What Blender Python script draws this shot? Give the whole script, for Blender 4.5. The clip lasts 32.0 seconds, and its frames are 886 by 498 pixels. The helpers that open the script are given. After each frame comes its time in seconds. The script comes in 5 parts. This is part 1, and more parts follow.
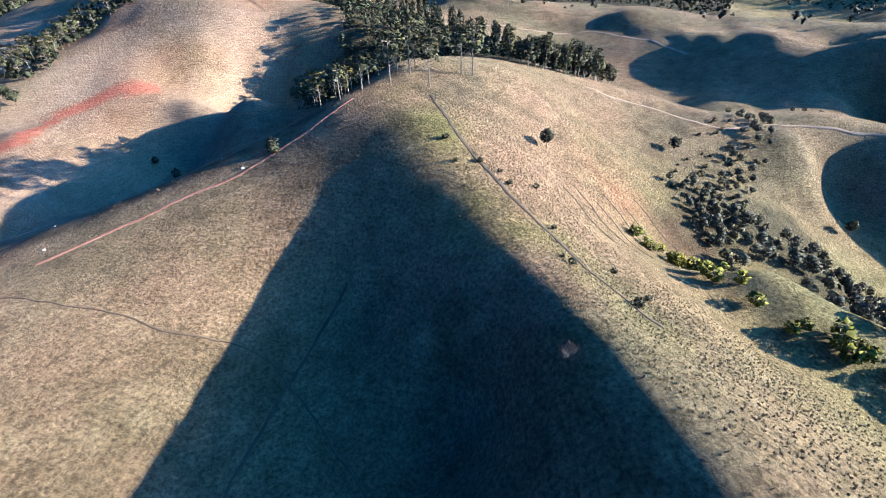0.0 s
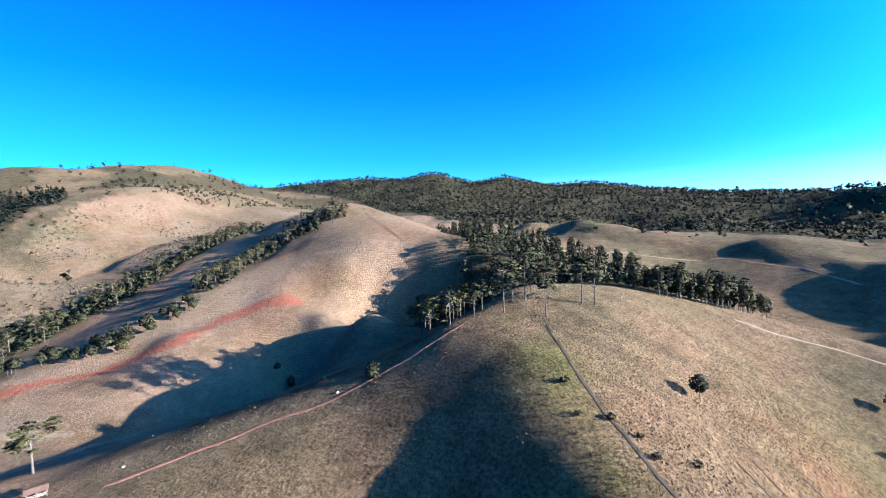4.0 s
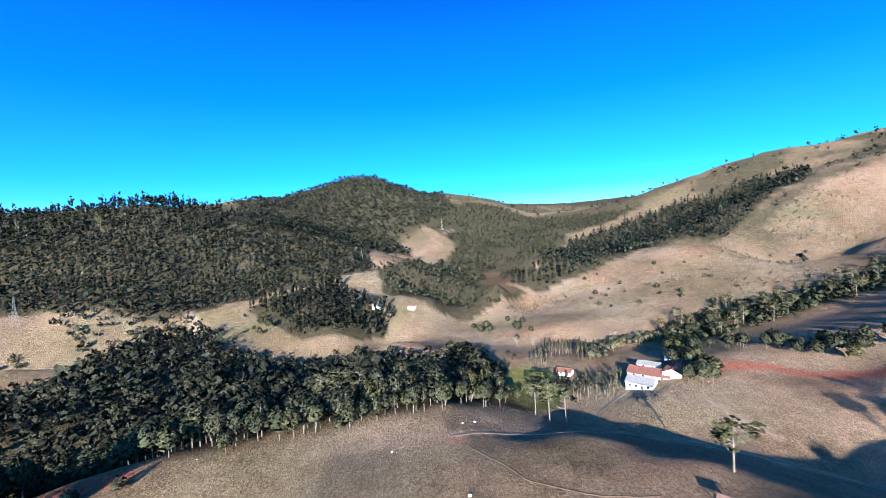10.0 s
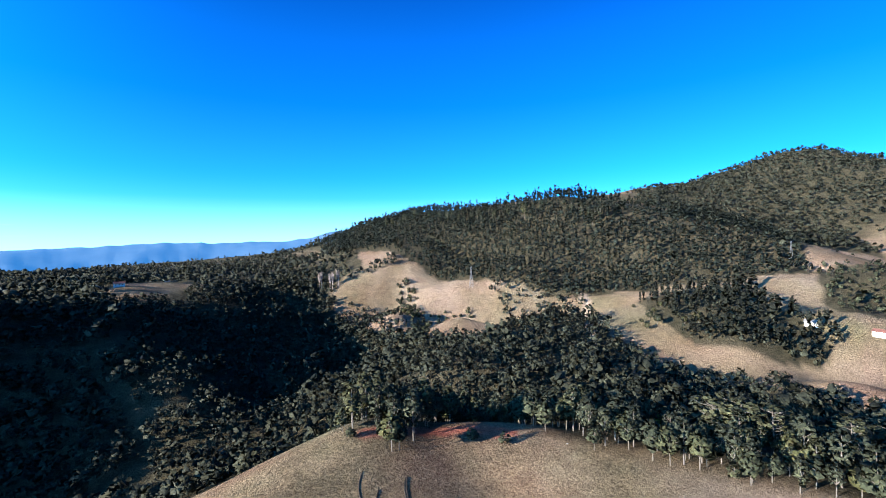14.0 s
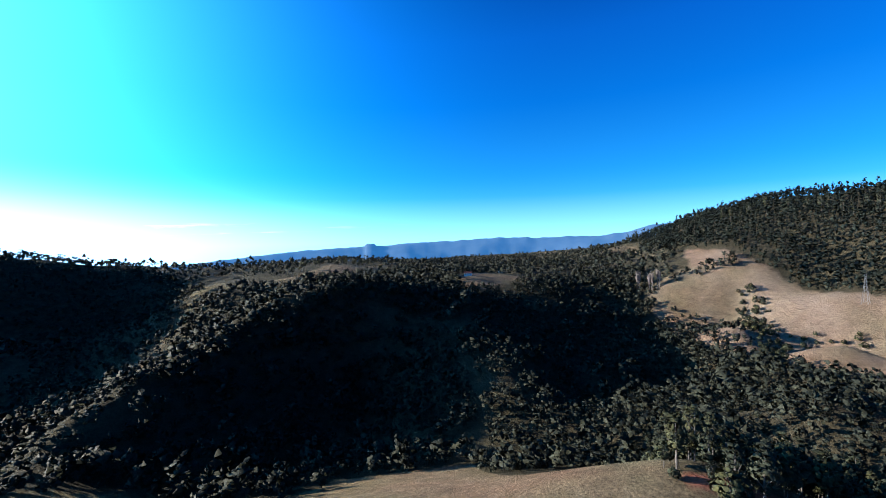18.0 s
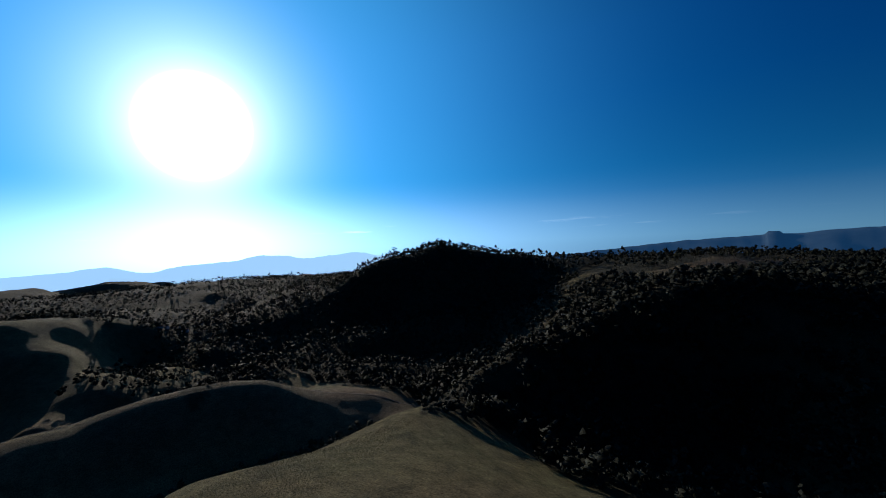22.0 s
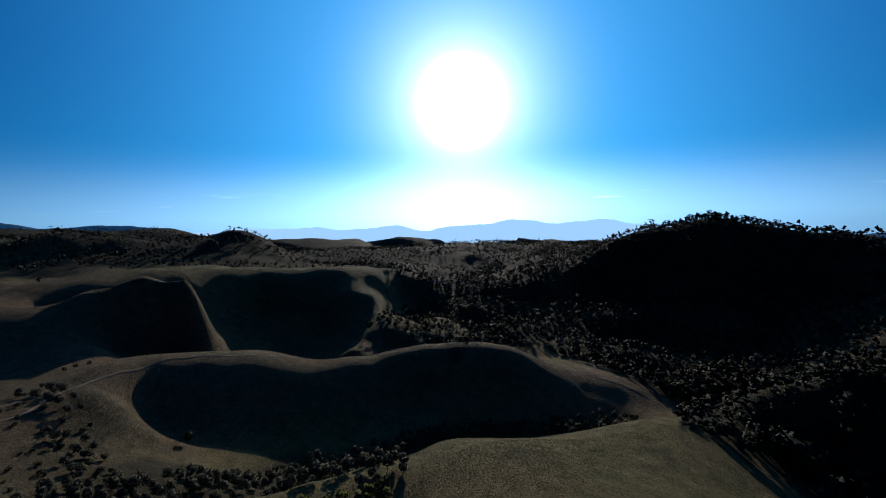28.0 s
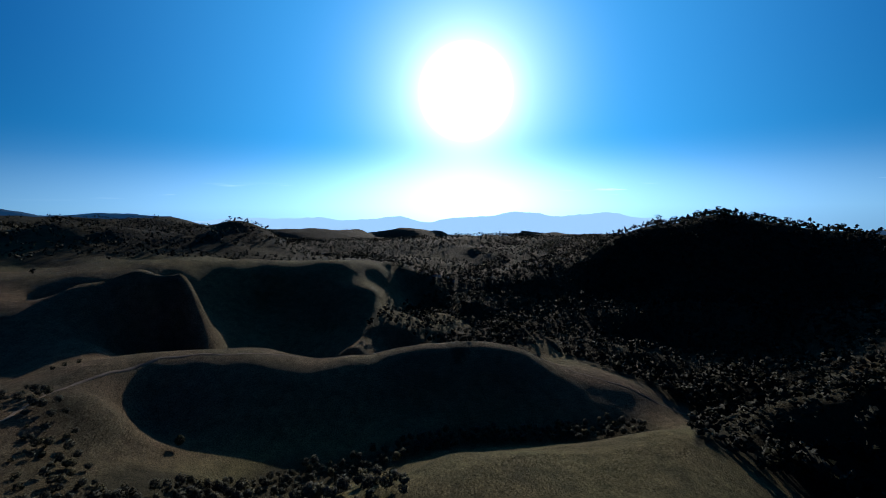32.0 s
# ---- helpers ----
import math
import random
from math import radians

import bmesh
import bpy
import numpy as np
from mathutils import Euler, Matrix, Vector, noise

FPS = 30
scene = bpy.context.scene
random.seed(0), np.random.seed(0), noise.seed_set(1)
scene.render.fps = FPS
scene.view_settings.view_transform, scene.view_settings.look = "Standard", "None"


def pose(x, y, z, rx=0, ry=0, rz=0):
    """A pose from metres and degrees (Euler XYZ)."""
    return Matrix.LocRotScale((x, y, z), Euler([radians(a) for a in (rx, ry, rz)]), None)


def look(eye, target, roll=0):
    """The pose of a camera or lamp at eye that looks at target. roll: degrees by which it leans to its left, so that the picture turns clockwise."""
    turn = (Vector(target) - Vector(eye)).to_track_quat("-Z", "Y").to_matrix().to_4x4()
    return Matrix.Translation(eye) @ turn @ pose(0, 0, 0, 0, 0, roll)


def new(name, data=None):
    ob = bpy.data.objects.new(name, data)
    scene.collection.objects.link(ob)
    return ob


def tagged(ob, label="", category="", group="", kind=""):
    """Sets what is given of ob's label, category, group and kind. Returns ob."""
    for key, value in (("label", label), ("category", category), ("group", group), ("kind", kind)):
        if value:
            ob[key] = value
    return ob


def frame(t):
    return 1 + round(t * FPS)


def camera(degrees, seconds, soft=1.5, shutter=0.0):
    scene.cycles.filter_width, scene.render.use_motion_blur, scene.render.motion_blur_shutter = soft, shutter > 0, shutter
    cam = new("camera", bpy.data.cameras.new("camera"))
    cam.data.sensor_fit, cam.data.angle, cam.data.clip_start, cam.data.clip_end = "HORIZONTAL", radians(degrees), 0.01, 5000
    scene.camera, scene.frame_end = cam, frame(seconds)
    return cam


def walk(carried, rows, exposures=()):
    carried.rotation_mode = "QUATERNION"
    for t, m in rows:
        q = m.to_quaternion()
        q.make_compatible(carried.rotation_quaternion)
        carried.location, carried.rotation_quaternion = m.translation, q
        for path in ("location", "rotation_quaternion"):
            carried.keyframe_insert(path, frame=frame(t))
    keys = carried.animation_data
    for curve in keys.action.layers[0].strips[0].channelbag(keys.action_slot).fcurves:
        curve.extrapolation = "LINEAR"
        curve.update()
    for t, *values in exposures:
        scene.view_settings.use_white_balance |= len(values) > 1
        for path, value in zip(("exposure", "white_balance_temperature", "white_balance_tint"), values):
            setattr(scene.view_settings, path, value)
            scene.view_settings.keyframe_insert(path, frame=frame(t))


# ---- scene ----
cam = camera(93, 32.0, soft=1.0)
PATH = [  # seconds, place, heading to the left of +y, tilt, lean
    (0.0, 28.0, -25.9, 92.3, 4.27, -32.10, -2.08),
    (0.5, 27.9, -23.3, 92.9, 4.59, -31.91, -2.04),
    (1.0, 27.8, -20.1, 93.9, 4.03, -26.12, -1.71),
    (1.5, 27.8, -17.7, 94.0, 3.18, -10.85, -1.53),
    (2.0, 27.8, -15.6, 93.6, 2.29, -3.62, -1.57),
    (2.5, 27.6, -13.1, 93.5, 2.00, -3.59, -1.52),
    (4.5, 26.4, -2.9, 93.6, 25.06, -3.22, -2.60),
    (5.0, 25.2, -0.5, 93.6, 29.63, -3.07, -2.27),
    (5.5, 23.5, 1.9, 93.7, 40.51, -3.06, -2.62),
    (6.0, 21.8, 4.2, 93.9, 50.72, -2.72, -2.98),
    (6.5, 19.8, 6.4, 94.0, 58.17, -2.62, -2.76),
    (7.0, 17.4, 8.4, 94.1, 66.03, -2.45, -2.70),
    (7.5, 14.7, 10.3, 94.3, 66.30, -2.59, -2.26),
    (8.0, 11.9, 11.4, 94.7, 64.70, -2.71, -1.83),
    (8.5, 9.2, 11.7, 95.0, 69.47, -2.72, -2.07),
    (9.0, 6.7, 12.8, 95.1, 89.23, -1.98, -3.22),
    (9.5, 3.9, 14.6, 95.4, 99.57, -1.61, -3.30),
    (10.0, 0.9, 15.5, 95.8, 102.17, -1.64, -2.99),
    (10.5, -2.2, 16.0, 96.0, 106.59, -1.80, -2.53),
    (11.0, -4.7, 15.6, 96.0, 108.85, -1.64, -2.02),
    (11.5, -7.0, 14.7, 95.9, 118.91, -1.41, -2.08),
    (12.0, -9.6, 14.2, 95.9, 129.27, -1.49, -1.93),
    (12.5, -11.5, 13.3, 96.0, 130.12, -1.54, -1.38),
    (13.0, -12.9, 11.9, 95.9, 138.94, -1.16, -1.48),
    (13.5, -14.9, 10.5, 95.6, 146.14, -1.22, -1.34),
    (14.0, -16.6, 8.8, 95.4, 152.85, -1.17, -1.14),
    (14.5, -18.0, 7.4, 95.2, 161.20, -0.97, -1.04),
    (15.0, -18.4, 6.2, 95.4, 164.88, -1.17, -0.81),
    (15.5, -18.1, 5.1, 95.9, 170.62, -0.95, -0.79),
    (17.5, -17.3, 4.0, 100.3, 188.67, -1.57, -0.97),
    (18.0, -17.3, 3.3, 100.7, 194.03, -1.11, -1.36),
    (18.5, -17.6, 2.2, 100.7, 203.23, -1.18, -1.64),
    (19.0, -18.0, 1.2, 100.6, 209.88, -1.07, -1.78),
    (19.5, -18.3, 0.2, 100.4, 214.66, -1.02, -1.94),
    (20.0, -18.3, -0.9, 100.3, 220.05, -0.91, -1.92),
    (20.5, -18.5, -1.8, 100.3, 225.48, -0.67, -2.09),
    (21.0, -18.8, -2.6, 100.5, 230.86, -0.51, -2.43),
    (21.5, -19.6, -3.8, 100.6, 236.24, -0.56, -2.53),
    (22.0, -20.1, -4.9, 100.8, 242.13, -0.72, -2.46),
    (22.5, -20.3, -5.8, 101.1, 245.46, -1.02, -2.07),
    (23.0, -20.0, -5.9, 101.3, 245.39, -1.18, -1.66),
    (23.5, -19.5, -6.2, 101.5, 248.37, -1.53, -1.71),
    (24.0, -18.9, -6.9, 101.8, 253.30, -1.75, -1.72),
    (24.5, -18.1, -7.3, 102.0, 253.49, -2.19, -1.53),
    (25.0, -17.0, -7.3, 102.1, 252.37, -2.32, -1.32),
    (25.5, -15.7, -7.1, 102.1, 259.42, -2.53, -1.74),
    (26.0, -14.3, -7.0, 102.2, 266.06, -2.39, -1.83),
    (26.5, -12.8, -6.3, 103.0, 269.21, -2.71, -1.68),
    (28.5, -8.0, -3.0, 115.1, 275.38, -4.76, -1.01),
    (29.0, -6.4, -2.1, 116.5, 275.17, -4.97, -0.92),
    (29.5, -4.4, -1.3, 116.9, 275.08, -5.26, -0.76),
    (30.0, -2.4, -0.9, 117.0, 274.58, -5.41, -0.59),
    (30.5, -0.5, -0.8, 116.9, 274.28, -5.51, -0.52),
    (31.0, 1.1, -0.8, 116.8, 274.62, -5.53, -0.57),
    (31.5, 2.7, -0.9, 116.7, 274.95, -5.56, -0.51),
    (32.0, 4.3, -1.3, 116.6, 275.13, -5.72, -0.41),
]

def cam_pose(x, y, z, turn, tilt, lean):
    return pose(x, y, z, 0, 0, turn) @ pose(0, 0, 0, 90 + tilt) @ pose(0, 0, 0, 0, 0, lean)


walk(cam, [(r[0], cam_pose(*r[1:])) for r in PATH],
     exposures=[(0.0, 2.65), (1.0, 2.7), (2.0, 2.2), (4.5, 2.3), (8.0, 2.35), (10.0, 2.2), (12.0, 2.15), (15.5, 2.15), (17.5, 1.8), (18.0, 1.6), (19.0, 1.0), (20.0, 0.3), (21.0, -0.55), (23.0, -0.9), (26.0, -0.85), (32.0, -0.85)])

# ---- daylight ----
SUN_EL = 14.6
SUN_DIR = Vector((math.cos(radians(SUN_EL)) * 0.9994, math.cos(radians(SUN_EL)) * 0.035, math.sin(radians(SUN_EL))))
world = bpy.data.worlds.new("sky")
scene.world = world
world.use_nodes = True


def build_sky():
    nt = world.node_tree
    nt.nodes.clear()

    def node(kind, **values):
        n = nt.nodes.new(kind)
        for key, value in values.items():
            n.inputs[key].default_value = value
        return n

    def math_node(op, a, b):
        n = nt.nodes.new("ShaderNodeMath")
        n.operation = op
        for k, v in enumerate((a, b)):
            if isinstance(v, (int, float)):
                n.inputs[k].default_value = v
            else:
                nt.links.new(v, n.inputs[k])
        return n.outputs[0]

    def blend(op, a, b, fac=1.0):
        n = nt.nodes.new("ShaderNodeMixRGB")
        n.blend_type = op
        for k, v in ((0, fac), (1, a), (2, b)):
            if isinstance(v, float):
                n.inputs[k].default_value = v
            elif isinstance(v, tuple):
                n.inputs[k].default_value = (*v, 1)
            else:
                nt.links.new(v, n.inputs[k])
        return n.outputs[0]

    sky = nt.nodes.new("ShaderNodeTexSky")
    sky.sky_type = "NISHITA"
    sky.sun_disc = False
    sky.sun_elevation, sky.sun_rotation = radians(SUN_EL), radians(88)
    sky.altitude, sky.air_density, sky.dust_density, sky.ozone_density = 1500, 1.0, 0.0, 3.0
    grey = nt.nodes.new("ShaderNodeRGBToBW")
    nt.links.new(sky.outputs[0], grey.inputs[0])
    tc = nt.nodes.new("ShaderNodeTexCoord")
    split = nt.nodes.new("ShaderNodeSeparateXYZ")
    nt.links.new(tc.outputs["Generated"], split.inputs[0])
    # deep azure, turning to pale cyan low down
    hue = nt.nodes.new("ShaderNodeValToRGB")
    for stop, colour in ((0.0, (0.20, 0.60, 1.0)), (0.10, (0.02, 0.38, 1.0)), (0.30, (0.002, 0.24, 1.0)), (0.42, (0.002, 0.19, 0.95)), (0.62, (0.001, 0.05, 0.42)), (1.0, (0.002, 0.02, 0.24))):
        el = hue.color_ramp.elements[0] if stop == 0 else hue.color_ramp.elements[-1] if stop == 1 else hue.color_ramp.elements.new(stop)
        el.color = (*colour, 1)
    nt.links.new(split.outputs["Z"], hue.inputs["Fac"])
    base = blend("MULTIPLY", hue.outputs[0], math_node("ADD", math_node("MULTIPLY", grey.outputs[0], 2.3), 3.0))
    # the light round the sun
    dot = nt.nodes.new("ShaderNodeVectorMath")
    dot.operation = "DOT_PRODUCT"
    dot.inputs[1].default_value = SUN_DIR
    nt.links.new(tc.outputs["Generated"], dot.inputs[0])
    facing = math_node("MAXIMUM", dot.outputs["Value"], 0.0)
    disc = nt.nodes.new("ShaderNodeMapRange")
    disc.interpolation_type = "SMOOTHSTEP"
    for key, value in (("From Min", math.cos(radians(6.2))), ("From Max", math.cos(radians(3.6))), ("To Min", 0.0), ("To Max", 250.0)):
        disc.inputs[key].default_value = value
    nt.links.new(dot.outputs["Value"], disc.inputs["Value"])
    total = blend("ADD", base, disc.outputs[0])
    for power, amount, colour in GLARE:
        glow = math_node("MULTIPLY", math_node("POWER", facing, power), amount)
        total = blend("ADD", total, blend("MULTIPLY", colour, glow))
    # bright haze on the horizon below the sun
    low = nt.nodes.new("ShaderNodeMapRange")
    low.interpolation_type = "SMOOTHERSTEP"
    for key, value in (("From Min", 0.17), ("From Max", -0.03), ("To Min", 0.0), ("To Max", 1.0)):
        low.inputs[key].default_value = value
    nt.links.new(split.outputs["Z"], low.inputs["Value"])
    band = math_node("MULTIPLY", low.outputs[0], math_node("ADD", math_node("ADD", math_node("MULTIPLY", math_node("POWER", facing, 4.0), 26.0), math_node("MULTIPLY", math_node("POWER", facing, 30.0), 90.0)), 1.5))
    total = blend("ADD", total, blend("MULTIPLY", (0.72, 0.87, 1.0), band))
    # thin wisps of cloud low in the east
    stretch = nt.nodes.new("ShaderNodeVectorMath")
    stretch.operation = "MULTIPLY"
    stretch.inputs[1].default_value = (5.0, 5.0, 95.0)
    nt.links.new(tc.outputs["Generated"], stretch.inputs[0])
    wisp = node("ShaderNodeTexNoise", Scale=1.0, Detail=5.0, Roughness=0.6)
    nt.links.new(stretch.outputs[0], wisp.inputs["Vector"])
    thick = nt.nodes.new("ShaderNodeMapRange")
    for key, value in (("From Min", 0.60), ("From Max", 0.72), ("To Min", 0.0), ("To Max", 30.0)):
        thick.inputs[key].default_value = value
    nt.links.new(wisp.outputs["Fac"], thick.inputs["Value"])
    slab = nt.nodes.new("ShaderNodeMapRange")
    slab.interpolation_type = "SMOOTHSTEP"
    for key, value in (("From Min", 0.022), ("From Max", 0.0), ("To Min", 0.0), ("To Max", 1.0)):
        slab.inputs[key].default_value = value
    nt.links.new(math_node("ABSOLUTE", math_node("SUBTRACT", split.outputs["Z"], 0.035), 0.0), slab.inputs["Value"])
    cloud = math_node("MULTIPLY", math_node("MULTIPLY", thick.outputs[0], slab.outputs[0]), math_node("POWER", facing, 3.0))
    total = blend("ADD", total, blend("MULTIPLY", (0.9, 0.96, 1.0), cloud))
    bg = node("ShaderNodeBackground", Strength=0.04)
    out = nt.nodes.new("ShaderNodeOutputWorld")
    nt.links.new(total, bg.inputs["Color"])
    nt.links.new(bg.outputs[0], out.inputs["Surface"])


GLARE = ((5.0, 6.0, (0.08, 0.55, 1.0)), (2.0, 13.0, (0.0, 0.32, 1.0)), (6.5, 25.0, (0.12, 0.55, 1.0)), (70.0, 45.0, (0.9, 0.95, 1.0)), (320.0, 70.0, (1.0, 1.0, 1.0)))
build_sky()
sun_data = bpy.data.lights.new("sun", "SUN")
sun_data.energy, sun_data.angle, sun_data.color = 5.8, radians(0.5), (1.0, 0.91, 0.80)
sun = new("sun", sun_data)
sun.matrix_world = look((900, 0, 300), Vector((900, 0, 300)) - SUN_DIR * 10)

# ---- landform: crest and valley lines, as (x, y, z) ----
LAND = {
    "knoll_spur": [(42, 204, 58), (7, 181, 60), (-8, 166, 56), (-24, 151, 55), (-36, 133, 49), (-51, 122, 43), (-69, 112, 38), (-89, 99, 33), (-110, 84, 28), (-127, 66, 25), (-142, 48, 23), (-155, 24, 23), (-169, -21, 25)],
    "hollow_low": [(-88, -47, 28), (-87, -100, 19), (-136, -48, 25), (-38, -61, 16)],
    "v1_valley": [(-80, 265, -7), (-119, 276, -13), (-145, 202, -7), (-153, 153, 3), (-173, 133, 12), (-183, 106, 15), (-201, 58, 12), (-238, 16, 5)],
    "f_slope": [(-184, 250, 46), (-224, 191, 32), (-264, 118, 21), (-185, 197, 21), (-217, 129, 19)],
    "house_valley": [(-280, 81, 10), (-307, 20, 7), (-271, -4, 8), (-374, 46, -1)],
    "b_face": [(-417, 157, 21), (-388, 35, 12)],
    "h_face": [(-599, 433, 70), (-568, 542, 90), (-542, 331, 47)],
    "nw_valley": [(-159, 533, 80), (-123, 438, 80), (117, 977, 40), (380, 1025, 39), (531, 848, 43), (-741, 1058, 153)],
    "valley_n": [(-548, -36, 39), (-687, 5, 55), (-633, -173, 57), (-464, -98, 23), (-493, -162, 27), (-376, -174, 15), (-309, -93, 16)],
    "knob_valley": [(-327, -324, 9), (-443, -396, 26), (-347, -239, 11), (-198, -485, 8)],
    "forest_valley": [(-198, -147, 9), (-184, -203, 3), (-152, -285, -3), (-94, -264, -14), (-216, -106, 14), (-60, -260, -27), (76, -213, -30)],
    "e_valley": [(318, -221, -55), (329, -294, -42), (689, -64, -65), (715, 93, -74), (549, -192, -64), (476, 84, -61), (443, 170, -57), (593, 113, -65), (453, -34, -60), (376, 311, -48)],
    "outer": [(2670, -1694, -60), (2898, 115, -132), (2757, 1578, -96), (2174, 2699, -89), (1410, 2847, -65), (-922, 3167, 256), (-2851, 1717, 328), (-2888, -398, 239), (-2240, -1588, 176), (-1088, -2845, 52), (725, -3275, -35), (4397, 169, -122), (-109, 4399, 166), (-4398, -130, 351), (198, -4396, -120)],
    "high_ridge": [(-1243, 134, 113), (-1276, 337, 183), (-1312, 490, 239), (-1294, 654, 277), (-1304, 741, 274), (-1277, 879, 311), (-1220, 956, 317), (-1160, 1028, 304), (-1083, 1109, 272), (-1033, 1221, 221)],
    "tan_hill": [(-757, 315, 70), (-817, 377, 107), (-856, 435, 146), (-861, 508, 173), (-845, 571, 185), (-813, 633, 191), (-777, 676, 163), (-726, 730, 146), (-642, 767, 145)],
    "tan_hill_face": [(-674, 351, 40), (-680, 421, 63), (-671, 488, 79), (-642, 572, 95), (-655, 299, 18)],
    "bald_hill": [(-407, -102, -2), (-464, -78, 1), (-540, -17, 5), (-587, 61, 27), (-623, 148, 53), (-641, 196, 69), (-639, 231, 72), (-637, 266, 59), (-623, 296, 40), (-604, 333, 25)],
    "bald_hill_foot": [(-374, -67, -1), (-375, -1, -2), (-382, 77, 4), (-388, 132, 4), (-399, 185, 14)],
    "stream": [(-419, 234, 25), (-459, 321, 46), (-504, 410, 64), (-541, 534, 93)],
    "fence_ridge": [(-376, 388, 83), (-344, 403, 96), (-303, 416, 112), (-263, 425, 122), (-237, 429, 123), (-218, 427, 119), (-185, 388, 102), (-134, 345, 80), (-97, 321, 69), (-59, 306, 61)],
    "fence_ridge_side": [(-153, 413, 96), (-126, 432, 90), (-144, 314, 72), (-156, 285, 54), (-175, 262, 40)],
    "fence_slope": [(-261, 114, 11), (-247, 141, 17), (-239, 172, 20), (-228, 203, 28), (-213, 232, 37), (-268, 192, 29), (-270, 238, 45), (-276, 289, 58), (-250, 337, 75)],
    "dark_slope": [(-169, 184, 15), (-147, 208, 27), (-142, 230, 37), (-100, 224, 42), (-95, 187, 27), (-61, 180, 34)],
    "east_hill": [(-114, 681, 81), (-54, 688, 88), (15, 680, 93), (55, 658, 85), (93, 633, 73), (166, 597, 62), (214, 550, 59), (233, 520, 50), (270, 468, 46), (313, 415, 46), (361, 374, 48), (384, 335, 55), (400, 300, 59)],
    "east_hill_face": [(139, 480, 23), (187, 431, 16), (226, 378, 12), (260, 330, 8), (298, 296, 12), (155, 369, 8), (188, 319, 1)],
    "knoll_crest": [(-4, 185, 63), (13, 195, 63), (50, 209, 56), (92, 227, 42), (136, 234, 27), (175, 225, 17), (189, 220, 15), (207, 210, 15)],
    "far_north_ridge": [(-1160, 1376, 260), (-1018, 1484, 281), (-848, 1588, 300), (-708, 1600, 278), (-541, 1612, 292), (-402, 1652, 250), (-269, 1679, 269), (-105, 1697, 216), (40, 1800, 227), (293, 1877, 188), (627, 1794, 145), (859, 1695, 124), (1176, 1859, 138), (1492, 1616, 87), (1824, 1401, 75)],
    "far_north_face": [(-454, 1111, 136), (-248, 1020, 99), (-64, 1148, 114), (146, 1141, 95), (261, 1017, 79), (332, 837, 54), (408, 745, 41)],
    "bare_far_hill": [(492, 1149, 94), (588, 1103, 93), (679, 1049, 76), (868, 968, 54), (905, 788, 47)],
    "peak_range": [(-1029, -794, 206), (-1230, -859, 247), (-1407, -862, 263), (-1555, -804, 315), (-1659, -697, 363), (-1684, -637, 361), (-1722, -525, 310), (-1702, -409, 268), (-1666, -337, 267), (-1684, -235, 252), (-1696, -114, 225), (-1700, 27, 169), (-1745, 133, 174), (-1780, 267, 191), (-1740, 459, 209)],
    "peak_foot": [(-1092, -361, 85), (-1245, -298, 134), (-1359, -240, 159), (-964, -266, 53), (-895, -318, 71), (-1194, -123, 84), (-1100, -6, 69), (-998, 68, 58)],
    "wooded_flank": [(-780, -1, 21), (-846, 80, 33), (-933, 178, 57), (-1000, 319, 99), (-1057, 454, 135), (-1135, 187, 103)],
    "plantation_crest": [(-325, -1051, 134), (-413, -911, 161), (-446, -839, 158), (-499, -749, 153), (-537, -672, 158), (-579, -623, 172), (-616, -586, 168), (-642, -527, 152), (-659, -489, 145), (-675, -429, 125), (-692, -361, 110), (-679, -294, 89), (-644, -247, 60)],
    "plantation_foot": [(-609, -228, 48), (-532, -277, 38), (-462, -334, 31), (-415, -376, 26), (-368, -461, 38)],
    "meadow_hill": [(-430, -326, 32), (-484, -281, 38), (-566, -227, 48), (-555, -170, 27)],
    "meadow_low": [(-328, -211, 3), (-329, -169, -4), (-387, -136, -6), (-462, -86, -11), (-558, -51, -8), (-698, -50, 13), (-783, -164, 33)],
    "valley_wood_floor": [(-260, -234, 7), (-199, -251, 7), (-150, -248, 11), (-247, -132, 2), (-257, -82, 4)],
    "upper_knob": [(-123, -638, 13), (-172, -637, 33), (-204, -633, 45), (-244, -624, 56), (-271, -607, 54), (-294, -580, 33), (-326, -574, 34)],
    "lower_knob": [(-236, -541, -1), (-273, -534, 18), (-304, -517, 27), (-324, -481, 19), (-336, -436, 0), (-326, -405, -12)],
    "knob_foot": [(-235, -453, -18), (-268, -422, -23), (-220, -558, -4), (-163, -494, -17), (-340, -367, -10), (-388, -375, 8)],
    "plantation_rise": [(-412, -1180, 131), (-475, -992, 162), (-180, -984, 54), (-118, -1094, 57)],
    "forest_hill": [(257, -182, 3), (261, -225, 14), (260, -256, 19), (256, -287, 27), (246, -322, 36), (229, -352, 43), (201, -389, 47), (167, -420, 48), (138, -455, 42), (115, -481, 39), (66, -566, 34), (-1, -650, 36), (-92, -764, 41)],
    "forest_hill_spur": [(107, -452, 30), (64, -410, 11), (22, -364, -2), (9, -325, -16), (21, -274, -30), (41, -236, -31)],
    "forest_hill_toe": [(216, -179, -24), (212, -233, -15), (223, -289, 0), (175, -179, -28)],
    "forest_hollow": [(204, -390, 5), (163, -365, -29), (143, -292, -52), (130, -208, -37)],
    "forest_hollow_west": [(-37, -494, -8), (-64, -435, -28), (-44, -347, -39), (-23, -264, -29), (-141, -542, -20), (-115, -404, -41)],
    "house_knob": [(157, -579, 32), (133, -606, 44), (105, -621, 49), (84, -634, 45)],
